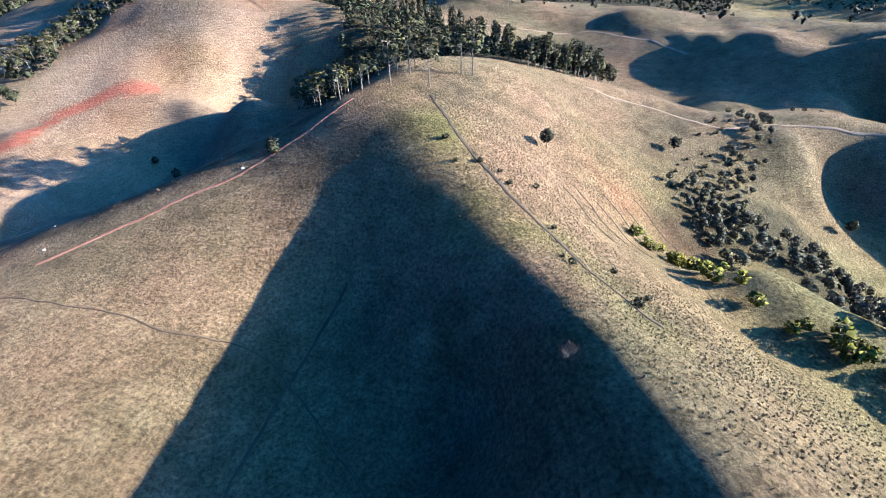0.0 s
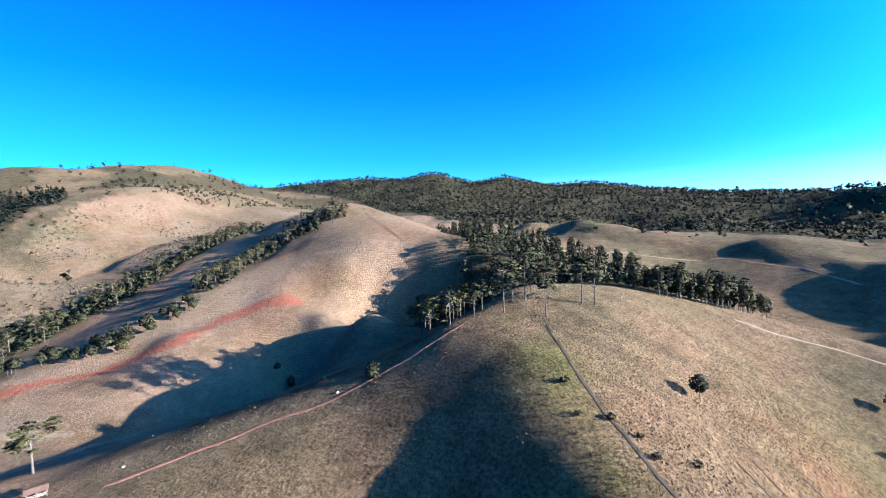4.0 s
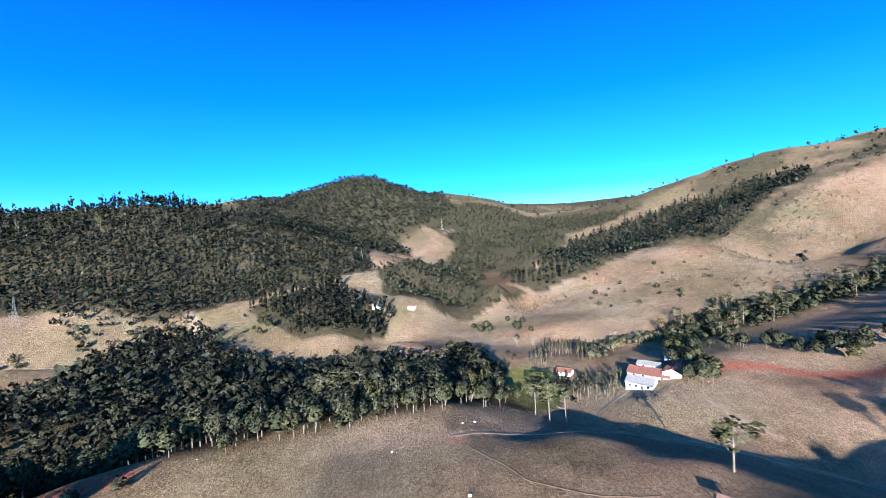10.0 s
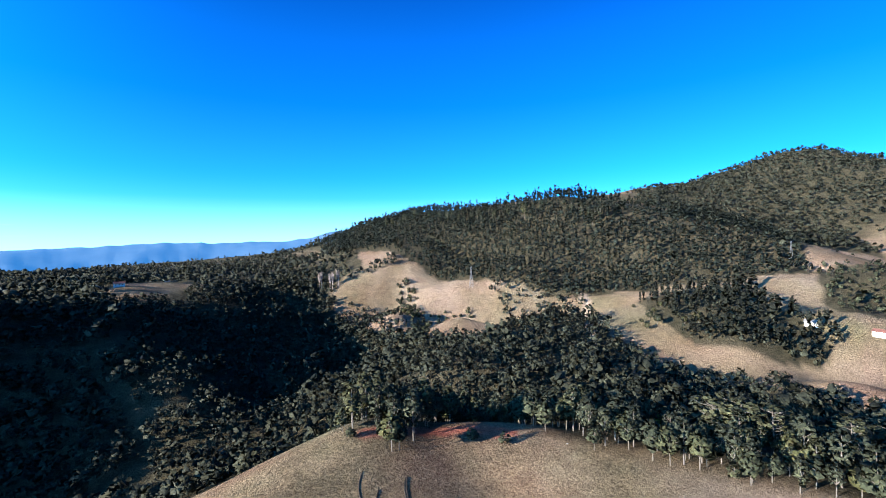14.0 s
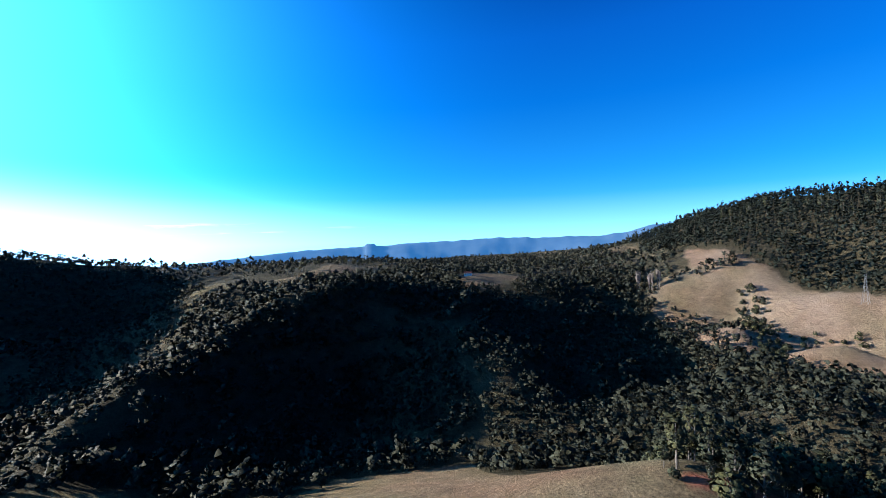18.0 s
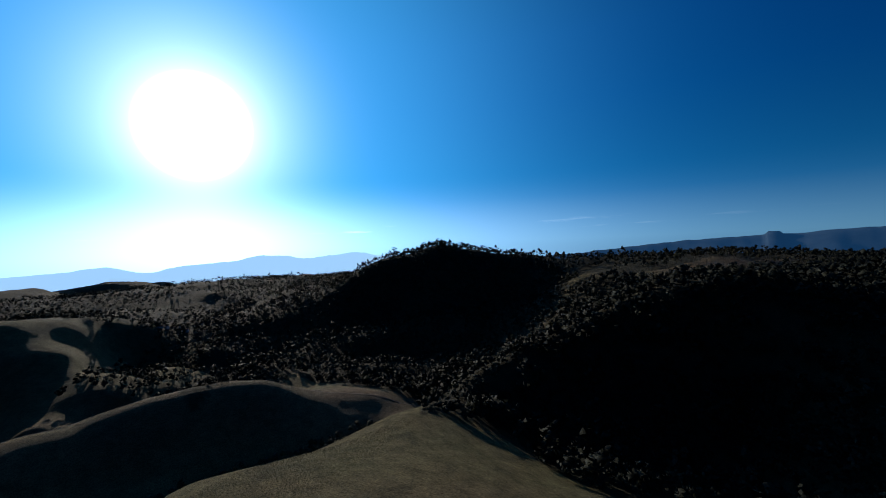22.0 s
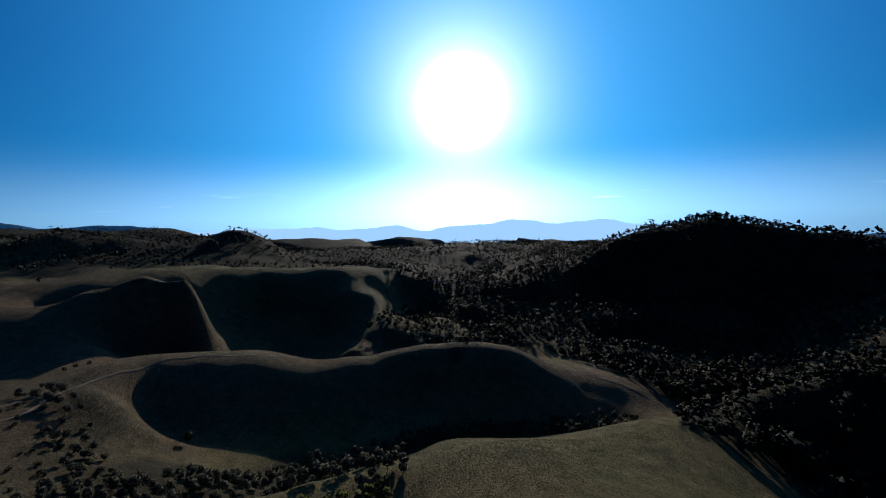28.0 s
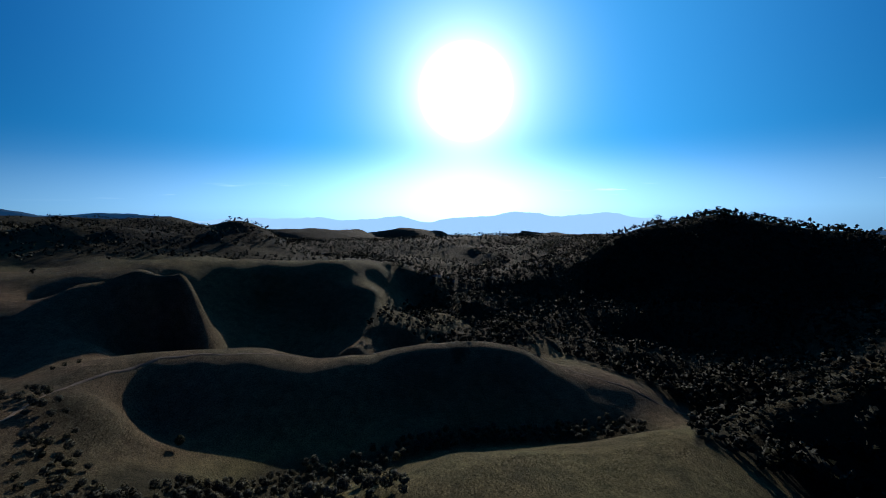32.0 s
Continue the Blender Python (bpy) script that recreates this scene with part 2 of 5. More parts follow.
    "lit_saddle": [(517, -557, 37), (486, -623, 39), (444, -701, 48), (406, -758, 55), (367, -800, 47), (318, -820, 35), (234, -921, 38)],
    "lit_saddle_face": [(418, -485, 13), (367, -524, 26), (319, -601, 39), (422, -398, -16)],
    "summit_hill": [(888, -275, 54), (916, -349, 76), (910, -414, 87), (897, -485, 101), (876, -523, 91), (834, -570, 79), (782, -623, 62), (735, -648, 49), (689, -654, 38), (622, -650, 29)],
    "summit_spur": [(745, -429, 23), (638, -356, -33), (542, -280, -69), (470, -221, -82)],
    "summit_hollow": [(777, -263, -37), (645, -522, -21), (541, -378, -58), (586, -203, -77), (376, -298, -55)],
    "south_ridge": [(967, -869, 32), (728, -1077, 39), (595, -1099, 47), (492, -1094, 49), (386, -1189, 36), (276, -1322, 22), (81, -1348, 12), (-119, -1395, 42), (-284, -1269, 81)],
    "summit_flank": [(700, 16, -40), (850, -11, -31), (897, -78, -14), (944, -175, 2), (958, -251, 18), (952, -337, 45), (929, -421, 72)],
    "summit_west_face": [(688, -131, -52), (647, -209, -44), (501, -138, -61), (615, -78, -57), (474, -213, -56), (528, -379, -23)],
    "spur_crest": [(141, 265, 29), (176, 249, 20), (204, 234, 16), (237, 230, 17), (269, 223, 14), (294, 208, 8), (319, 187, 0), (344, 162, -10), (366, 119, -16), (386, 83, -16), (396, 54, -14), (404, 24, -13), (410, -6, -14), (410, -38, -19), (405, -64, -32), (399, -85, -39), (384, -130, -46), (374, -156, -55), (365, -176, -62)],
    "spur_foot": [(205, 125, -35), (247, 87, -51), (282, 37, -52), (300, -14, -55), (311, -66, -58), (314, -102, -57), (325, -129, -56)],
    "spur_shade": [(235, 205, -20), (285, 140, -33), (328, 64, -42), (349, -25, -45), (343, -70, -48)],
    "near_spur_end": [(199, -15, -1), (211, -46, -7), (220, -72, -6), (230, -99, -5), (234, -126, -7), (231, -150, -11), (226, -165, -15)],
    "green_hills": [(281, 484, 45), (351, 462, 41), (420, 429, 37), (481, 422, 44), (501, 398, 44), (528, 379, 38), (563, 345, 28), (599, 300, 20), (628, 285, 24), (654, 250, 31), (668, 209, 27), (701, 165, 10), (751, 120, -7), (774, 99, -13)],
    "green_nose": [(620, 195, 11), (592, 148, -6), (565, 106, -27)],
    "green_spur": [(459, 363, 20), (436, 318, 3), (418, 284, -9)],
    "green_hollow": [(560, 310, -16), (485, 280, -34), (529, 200, -41), (374, 390, 0), (312, 416, 20)],
    "green_foot": [(225, 313, 6), (298, 281, -3), (377, 207, -19), (428, 139, -30), (491, 93, -36), (616, 68, -42), (778, 57, -43)],
    "middle_hills": [(667, 1116, 133), (747, 1064, 110), (803, 958, 76), (815, 881, 89), (850, 775, 77), (904, 711, 62), (946, 654, 67), (984, 595, 81), (1012, 547, 66), (1037, 498, 34), (1065, 435, -6), (1136, 386, -30), (1210, 314, -16), (1227, 240, -7), (1243, 135, -10), (1298, 78, 9), (1350, 15, 17), (1349, -50, 8), (1346, -99, -11), (1340, -164, 17), (1333, -213, 23), (1325, -261, -3), (1258, -329, -27), (1240, -389, -19)],
    "middle_spurs": [(659, 752, 41), (785, 619, 39), (867, 498, 37), (1016, 265, -10), (1150, -1, -5), (1090, -147, 1)],
    "middle_valley": [(483, 699, 28), (633, 567, 30), (765, 370, 10), (892, 328, 5), (988, 157, -12), (947, 80, -30), (1049, -39, -20)],
    "outer_hills": [(1784, 654, -81), (1869, 343, -76), (1996, -122, -60), (2142, -503, -41), (2100, -657, -48), (2149, -818, -35), (1199, 1205, 18), (924, 1545, 70)],
    "near_spur": [(113, 76, 23), (136, 62, 14), (160, 44, 7), (184, 16, 5)],
    "gully_line": [(87, 99, 13), (112, 97, 1), (138, 90, -10), (162, 74, -15), (179, 48, -17)],
    "south_spur": [(12, 113, 54), (21, 87, 44), (30, 69, 39), (38, 54, 37), (45, 39, 37), (52, 25, 38), (58, 12, 39), (63, 0, 40)],
    "hollow": [(-6, 59, 12), (-12, 25, 8), (24, 31, 4), (47, 24, 10), (-23, 59, 18), (-34, 32, 16)],
    "west_shoulder": [(-24, -123, 27), (-39, -132, 29), (-58, -138, 31), (-68, -139, 31), (-79, -134, 26), (-97, -125, 26), (-113, -114, 25), (-136, -94, 23), (-151, -67, 24), (-155, -47, 26)],
    "east_slope": [(37, 84, 43), (55, 60, 34), (65, 44, 32), (77, 25, 31), (92, 8, 28), (75, 87, 22), (99, 57, 14), (119, 33, 10)],
    "crest_west": [(-158, 6, 19), (-148, 35, 25), (-133, 60, 27), (-116, 82, 29)],
    "road_dip": [(-191, 40, 10), (-177, 74, 10), (-156, 105, 12), (-134, 123, 15)],
    "knoll_face": [(91, 185, 30), (89, 140, 19), (128, 190, 15), (120, 140, 5), (163, 180, 3), (150, 135, -6), (196, 190, -6), (188, 140, -18)],
    "spur_face": [(281, 183, -13), (320, 129, -23), (239, 155, -35)],
    "fence_west": [(-317, 305, 55), (-307, 336, 64), (-311, 366, 77), (-327, 271, 42)],
    "east_floor": [(1662, 2377, -150), (2277, 1796, -150), (2697, 1065, -150), (2890, 245, -150), (2838, -595, -150), (2120, 3032, -175), (2906, 2291, -175), (3442, 1359, -175), (3687, 313, -175), (3621, -759, -175)],
}


def build_landform():
    """Smooth surface carried by the crest and valley lines."""
    pts = []
    for line in LAND.values():
        for (a, b) in zip(line, line[1:]):
            a, b = np.array(a, float), np.array(b, float)
            far = np.hypot(*((a + b) / 2)[:2])
            n = max(1, int(np.hypot(*(b - a)[:2]) / (25 + 0.12 * far)))
            for i in range(n):
                pts.append(a + (b - a) * i / n)
        pts.append(np.array(line[-1], float))
    pts = np.array(pts)
    keep = []
    for p in pts:
        gap = 6 + 0.015 * np.hypot(p[0], p[1])
        if all(np.hypot(p[0] - q[0], p[1] - q[1]) > gap for q in keep):
            keep.append(p)
    pts = np.array(keep)
    n = len(pts)
    soft = 7 + 0.014 * np.hypot(pts[:, 0], pts[:, 1])
    d = np.hypot(pts[:, None, 0] - pts[None, :, 0], pts[:, None, 1] - pts[None, :, 1])
    m = np.zeros((n + 1, n + 1))
    m[:n, :n] = np.sqrt(d * d + soft[None, :] ** 2) - np.diag(np.full(n, 2.0))
    m[:n, n], m[n, :n] = 1, 1
    w = np.linalg.solve(m, np.append(pts[:, 2], 0))
    return pts, soft, w


_P, _S, _Wt = build_landform()


def fbm(x, y, size, seed, octaves=4):
    """Cheap smooth value noise on arrays, from -1 to 1."""
    tot, amp, norm = np.zeros_like(x), 1.0, 0.0
    for o in range(octaves):
        u, v = x / size + seed * 17.3 + o * 5.1, y / size - seed * 9.7 + o * 3.3
        iu, iv = np.floor(u), np.floor(v)
        fu, fv = u - iu, v - iv
        fu, fv = fu * fu * (3 - 2 * fu), fv * fv * (3 - 2 * fv)

        def h(a, b):
            s = np.sin(a * 127.1 + b * 311.7 + seed * 74.7) * 43758.5453
            return (s - np.floor(s)) * 2 - 1
        tot += amp * ((h(iu, iv) * (1 - fu) + h(iu + 1, iv) * fu) * (1 - fv) + (h(iu, iv + 1) * (1 - fu) + h(iu + 1, iv + 1) * fu) * fv)
        norm += amp
        amp, size = amp * 0.5, size * 0.5
    return tot / norm


def height(x, y):
    x, y = np.atleast_1d(np.asarray(x, float)), np.atleast_1d(np.asarray(y, float))
    z = np.full(x.shape, _Wt[-1])
    for i in range(len(_P)):
        z += _Wt[i] * np.sqrt((x - _P[i, 0]) ** 2 + (y - _P[i, 1]) ** 2 + _S[i] ** 2)
    far = np.clip((np.hypot(x, y) - 350) / 900, 0, 1)
    gully = (1 - np.abs(fbm(x, y, 300, 3, 3))) ** 2 * 14 - 8
    ribs = (1 - np.abs(fbm(x, y, 95, 31, 3))) ** 2 * 7 - 4
    z = z - ribs * np.clip((np.hypot(x, y) - 290) / 300, 0, 1)
    return z - gully * far + fbm(x, y, 30, 5, 3) * 0.7


def ground_z(x, y):
    return float(height(x, y)[0])

# ---- materials ----
def nodes_of(name):
    m = bpy.data.materials.new(name)
    m.use_nodes = True
    nt = m.node_tree
    return m, nt, nt.nodes["Principled BSDF"]


def noise_tex(nt, scale, detail=4.0, rough=0.6, coord=None):
    n = nt.nodes.new("ShaderNodeTexNoise")
    n.inputs["Scale"].default_value, n.inputs["Detail"].default_value, n.inputs["Roughness"].default_value = scale, detail, rough
    if coord:
        nt.links.new(coord, n.inputs["Vector"])
    return n


def ramp_of(nt, fac, stops):
    r = nt.nodes.new("ShaderNodeValToRGB")
    while len(r.color_ramp.elements) < len(stops):
        r.color_ramp.elements.new(0.5)
    for el, (p, c) in zip(r.color_ramp.elements, stops):
        el.position, el.color = p, (*c, 1)
    nt.links.new(fac, r.inputs["Fac"])
    return r


def mix_of(nt, fac, a, b, blend="MIX"):
    m = nt.nodes.new("ShaderNodeMixRGB")
    m.blend_type = blend
    for sock, v in (("Fac", fac), ("Color1", a), ("Color2", b)):
        if isinstance(v, (int, float)):
            m.inputs[sock].default_value = v
        elif isinstance(v, tuple):
            m.inputs[sock].default_value = (*v, 1)
        else:
            nt.links.new(v, m.inputs[sock])
    return m.outputs[0]


def plain_material(name, a, b, scale=1.0, rough=0.9, bump=0.3, metallic=0.0):
    m, nt, bsdf = nodes_of(name)
    tc = nt.nodes.new("ShaderNodeTexCoord")
    n1 = noise_tex(nt, scale, 5, 0.65, tc.outputs["Object"])
    n2 = noise_tex(nt, scale * 7, 3, 0.6, tc.outputs["Object"])
    mixf = nt.nodes.new("ShaderNodeMath")
    mixf.operation = "MULTIPLY_ADD"
    nt.links.new(n2.outputs["Fac"], mixf.inputs[0])
    mixf.inputs[1].default_value = 0.5
    nt.links.new(n1.outputs["Fac"], mixf.inputs[2])
    r = ramp_of(nt, mixf.outputs[0], [(0.5, a), (1.0, b)])
    nt.links.new(r.outputs[0], bsdf.inputs["Base Color"])
    bsdf.inputs["Roughness"].default_value, bsdf.inputs["Metallic"].default_value = rough, metallic
    bsdf.inputs["Specular IOR Level"].default_value = 0.2
    if bump:
        b_ = nt.nodes.new("ShaderNodeBump")
        b_.inputs["Strength"].default_value = bump
        nt.links.new(n2.outputs["Fac"], b_.inputs["Height"])
        nt.links.new(b_.outputs[0], bsdf.inputs["Normal"])
    return m


def foliage_material(name, dark, light, per_object=True):
    m, nt, bsdf = nodes_of(name)
    tc = nt.nodes.new("ShaderNodeTexCoord")
    geo = nt.nodes.new("ShaderNodeNewGeometry")
    n = noise_tex(nt, 0.05, 3, 0.6, geo.outputs["Position"])
    add = nt.nodes.new("ShaderNodeMath")
    add.operation = "MULTIPLY_ADD"
    nt.links.new(geo.outputs["Random Per Island"], add.inputs[0])
    add.inputs[1].default_value = 0.4 if per_object else 0.22
    nt.links.new(n.outputs["Fac"], add.inputs[2])
    if not per_object:
        tone = nt.nodes.new("ShaderNodeAttribute")
        tone.attribute_name = "tone"
        add2 = nt.nodes.new("ShaderNodeMath")
        add2.operation = "MULTIPLY_ADD"
        nt.links.new(tone.outputs["Fac"], add2.inputs[0])
        add2.inputs[1].default_value = 0.5
        nt.links.new(add.outputs[0], add2.inputs[2])
        add = add2
    r = ramp_of(nt, add.outputs[0], [(0.3, dark), (1.0, light)])
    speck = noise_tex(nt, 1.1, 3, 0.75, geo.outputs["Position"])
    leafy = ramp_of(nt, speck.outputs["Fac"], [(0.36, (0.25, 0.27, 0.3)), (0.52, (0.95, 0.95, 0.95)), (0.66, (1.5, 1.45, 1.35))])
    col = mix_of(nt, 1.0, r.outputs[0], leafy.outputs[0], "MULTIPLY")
    if per_object:
        oi = nt.nodes.new("ShaderNodeObjectInfo")
        rr = ramp_of(nt, oi.outputs["Random"], [(0.0, (0.7, 0.72, 0.75)), (0.6, (1.0, 1.0, 1.0)), (1.0, (1.3, 1.15, 0.8))])
        col = mix_of(nt, 1.0, col, rr.outputs[0], "MULTIPLY")
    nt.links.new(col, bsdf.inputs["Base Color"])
    bsdf.inputs["Roughness"].default_value = 0.8
    bsdf.inputs["Specular IOR Level"].default_value = 0.08
    return m


def ground_material():
    m, nt, bsdf = nodes_of("hillside_grass")
    geo = nt.nodes.new("ShaderNodeNewGeometry")
    pos = geo.outputs["Position"]
    big = noise_tex(nt, 0.012, 5, 0.6, pos)
    mid = noise_tex(nt, 0.11, 5, 0.65, pos)
    fine = noise_tex(nt, 1.05, 8, 0.75, pos)
    dry = ramp_of(nt, mid.outputs["Fac"], [(0.28, (0.092, 0.071, 0.050)), (0.5, (0.136, 0.105, 0.075)), (0.72, (0.18, 0.139, 0.100))]).outputs[0]
    dry2 = ramp_of(nt, big.outputs["Fac"], [(0.35, (0.85, 0.95, 0.8)), (0.65, (1.15, 1.0, 0.92))]).outputs[0]
    dry = mix_of(nt, 1.0, dry, dry2, "MULTIPLY")
    tuft = ramp_of(nt, fine.outputs["Fac"], [(0.38, (0.50, 0.48, 0.46)), (0.5, (0.96, 0.96, 0.96)), (0.62, (1.45, 1.4, 1.34))]).outputs[0]
    att = nt.nodes.new("ShaderNodeAttribute")
    att.attribute_name = "cover"
    sep = nt.nodes.new("ShaderNodeSeparateColor")
    nt.links.new(att.outputs["Color"], sep.inputs[0])
    green = ramp_of(nt, mid.outputs["Fac"], [(0.3, (0.062, 0.070, 0.021)), (0.7, (0.135, 0.140, 0.048))]).outputs[0]
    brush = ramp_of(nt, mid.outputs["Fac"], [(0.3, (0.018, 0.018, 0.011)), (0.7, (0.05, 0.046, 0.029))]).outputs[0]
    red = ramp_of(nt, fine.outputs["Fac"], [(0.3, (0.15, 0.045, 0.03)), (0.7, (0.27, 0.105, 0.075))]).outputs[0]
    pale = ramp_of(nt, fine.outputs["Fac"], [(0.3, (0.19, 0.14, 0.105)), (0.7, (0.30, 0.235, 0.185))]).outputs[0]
    col = mix_of(nt, sep.outputs["Green"], dry, green)
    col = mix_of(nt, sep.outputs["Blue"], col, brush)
    col = mix_of(nt, 1.0, col, tuft, "MULTIPLY")
    # tufts and the dark gaps between them
    cells = nt.nodes.new("ShaderNodeTexVoronoi")
    cells.inputs["Scale"].default_value = 0.75
    nt.links.new(pos, cells.inputs["Vector"])
    gap = ramp_of(nt, cells.outputs["Distance"], [(0.15, (1.22, 1.2, 1.18)), (0.55, (0.95, 0.95, 0.95)), (0.8, (0.5, 0.5, 0.5))]).outputs[0]
    col = mix_of(nt, 0.2, col, gap, "MULTIPLY")
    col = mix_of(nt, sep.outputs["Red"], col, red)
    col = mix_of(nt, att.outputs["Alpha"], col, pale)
    bsdf.inputs["Roughness"].default_value = 0.95
    bsdf.inputs["Specular IOR Level"].default_value = 0.05
    # cattle terraces that follow the contours
    squash = nt.nodes.new("ShaderNodeVectorMath")
    squash.operation = "MULTIPLY"
    nt.links.new(pos, squash.inputs[0])
    squash.inputs[1].default_value = (0.16, 0.16, 1.3)
    terrace = noise_tex(nt, 1.0, 4, 0.6, squash.outputs[0])
    step = ramp_of(nt, terrace.outputs["Fac"], [(0.38, (0.86, 0.85, 0.84)), (0.52, (1.0, 1.0, 1.0)), (0.66, (1.06, 1.05, 1.04))]).outputs[0]
    nt.links.new(mix_of(nt, 1.0, col, step, "MULTIPLY"), bsdf.inputs["Base Color"])
    mixh = nt.nodes.new("ShaderNodeMath")
    mixh.operation = "MULTIPLY_ADD"
    nt.links.new(terrace.outputs["Fac"], mixh.inputs[0])
    mixh.inputs[1].default_value = 0.8
    nt.links.new(fine.outputs["Fac"], mixh.inputs[2])
    bump = nt.nodes.new("ShaderNodeBump")
    bump.inputs["Strength"].default_value, bump.inputs["Distance"].default_value = 1.0, 1.6
    tall = nt.nodes.new("ShaderNodeMath")
    tall.operation = "MULTIPLY_ADD"
    nt.links.new(cells.outputs["Distance"], tall.inputs[0])
    tall.inputs[1].default_value = -0.22
    nt.links.new(mixh.outputs[0], tall.inputs[2])
    nt.links.new(tall.outputs[0], bump.inputs["Height"])
    nt.links.new(bump.outputs[0], bsdf.inputs["Normal"])
    return m


GROUND = ground_material()
BARK = plain_material("grey_bark", (0.05, 0.043, 0.036), (0.14, 0.125, 0.105), 0.6)
PALE_BARK = plain_material("pale_bark", (0.05, 0.045, 0.04), (0.14, 0.125, 0.11), 0.5)
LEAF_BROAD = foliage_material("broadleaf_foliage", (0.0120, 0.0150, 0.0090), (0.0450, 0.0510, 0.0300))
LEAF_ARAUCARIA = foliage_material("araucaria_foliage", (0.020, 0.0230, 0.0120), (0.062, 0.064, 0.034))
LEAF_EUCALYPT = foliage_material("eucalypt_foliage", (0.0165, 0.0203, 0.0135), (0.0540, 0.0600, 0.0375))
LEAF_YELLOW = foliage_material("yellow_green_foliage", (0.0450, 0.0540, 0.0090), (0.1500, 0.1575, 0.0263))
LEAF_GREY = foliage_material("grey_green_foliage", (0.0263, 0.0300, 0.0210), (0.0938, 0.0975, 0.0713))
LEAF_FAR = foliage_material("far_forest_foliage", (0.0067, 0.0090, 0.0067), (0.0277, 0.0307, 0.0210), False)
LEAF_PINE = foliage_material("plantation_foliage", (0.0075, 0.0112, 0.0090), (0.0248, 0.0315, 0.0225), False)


# ---- plan helpers ----
def seg_dist(x, y, line):
    """Distance of points to a line of corners."""
    best = np.full(np.shape(x), 1e9)
    for (ax, ay), (bx, by) in zip(line, line[1:]):
        dx, dy = bx - ax, by - ay
        u = np.clip(((x - ax) * dx + (y - ay) * dy) / (dx * dx + dy * dy + 1e-9), 0, 1)
        best = np.minimum(best, np.hypot(x - ax - u * dx, y - ay - u * dy))
    return best


def inside(x, y, poly):
    odd = np.zeros(np.shape(x), bool)
    for (ax, ay), (bx, by) in zip(poly, poly[1:] + poly[:1]):
        odd ^= ((ay > y) != (by > y)) & (x < (bx - ax) * (y - ay) / (by - ay + 1e-12) + ax)
    return odd


def scatter(poly, gap, seed, chance=1.0):
    """Jittered places, about gap apart, inside a polygon."""
    rng = np.random.default_rng(seed)
    px, py = [p[0] for p in poly], [p[1] for p in poly]
    gx, gy = np.meshgrid(np.arange(min(px), max(px), gap), np.arange(min(py), max(py), gap))
    gx, gy = gx.ravel() + rng.uniform(-0.45, 0.45, gx.size) * gap, gy.ravel() + rng.uniform(-0.45, 0.45, gy.size) * gap
    bend = 16.0 if gap > 6.9 else 0.0
    ok = inside(gx + bend * fbm(gx, gy, 55, 9, 3), gy + bend * fbm(gx, gy, 55, 10, 3), poly) & (rng.random(gx.size) < chance)
    return gx[ok], gy[ok]


def along(line, gap, width, seed, chance=1.0):
    m = width + 5
    xs, ys = [p[0] for p in line], [p[1] for p in line]
    box = [(min(xs) - m, min(ys) - m), (max(xs) + m, min(ys) - m), (max(xs) + m, max(ys) + m), (min(xs) - m, max(ys) + m)]
    x, y = scatter(box, gap, seed, chance)
    ok = seg_dist(x, y, line) < width
    return x[ok], y[ok]


PLANTATION = [(-213, -1181), (-427, -1228), (-496, -1037), (-434, -957), (-468, -881), (-524, -786), (-564, -706), (-608, -654), (-647, -615), (-674, -553), (-692, -513), (-709, -450), (-727, -379), (-713, -309), (-676, -259), (-609, -228), (-532, -277), (-462, -334), (-415, -376), (-368, -461), (-298, -589), (-269, -668), (-216, -822)]
VALLEY_WOOD = [(245, -173), (256, -253), (249, -326), (205, -395), (140, -459), (94, -532), (-1, -660), (-93, -774), (-156, -703), (-148, -581), (-178, -457), (-202, -380), (-222, -321), (-307, -369), (-354, -309), (-313, -249), (-297, -185), (-301, -134), (-287, -86), (-276, -46), (-262, -4), (-212, -12), (-189, -26), (-171, -38), (-162, -53), (-156, -70), (-150, -90), (-137, -107), (-151, -164), (-133, -199), (-65, -134), (-87, -258), (-7, -171), (27, -235), (67, -223), (103, -211), (110, -158), (138, -148), (177, -150), (203, -146), (208, -129)]
SADDLE_WOOD = [(504, -542), (402, -573), (353, -662), (288, -746), (221, -872), (128, -992), (100, -428), (154, -391), (206, -319), (225, -255), (238, -206), (382, -291)]
SOUTH_EAST_WOOD = [(217, -174), (215, -108), (373, -189), (433, -160), (471, -190), (441, -280), (363, -331), (237, -218)]
M_WOOD = [(649, 39), (880, -12), (1013, -188), (1018, -360), (965, -527), (848, -669), (821, -655), (726, -688), (545, -586), (455, -421), (397, -304), (363, -230), (396, -166), (466, -117), (551, -100)]
S_WOOD = [(-137, -625), (-211, -659), (-259, -888), (-176, -1005), (91, -1868), (307, -1008), (369, -901), (227, -864), (122, -653), (29, -689)]
KNOLL_WOOD = [(-98, 290), (-25, 144), (-25, 174), (-13, 181), (-3, 195), (23, 214), (52, 229), (95, 253), (113, 278), (102, 314), (82, 350), (59, 396), (-3, 430), (-64, 466), (-111, 508), (-145, 541), (-137, 460), (-81, 371), (-64, 324), (-65, 262), (-70, 230)]
STREAM_WOOD = [(-375, 139), (-394, 182), (-408, 228), (-412, 274), (-429, 334), (-434, 393), (-494, 527)]
GULLY_WOOD = [(130, 157), (155, 134), (200, 126), (240, 100), (265, 61), (284, 37), (302, -10), (308, -48), (318, -85), (331, -121)]
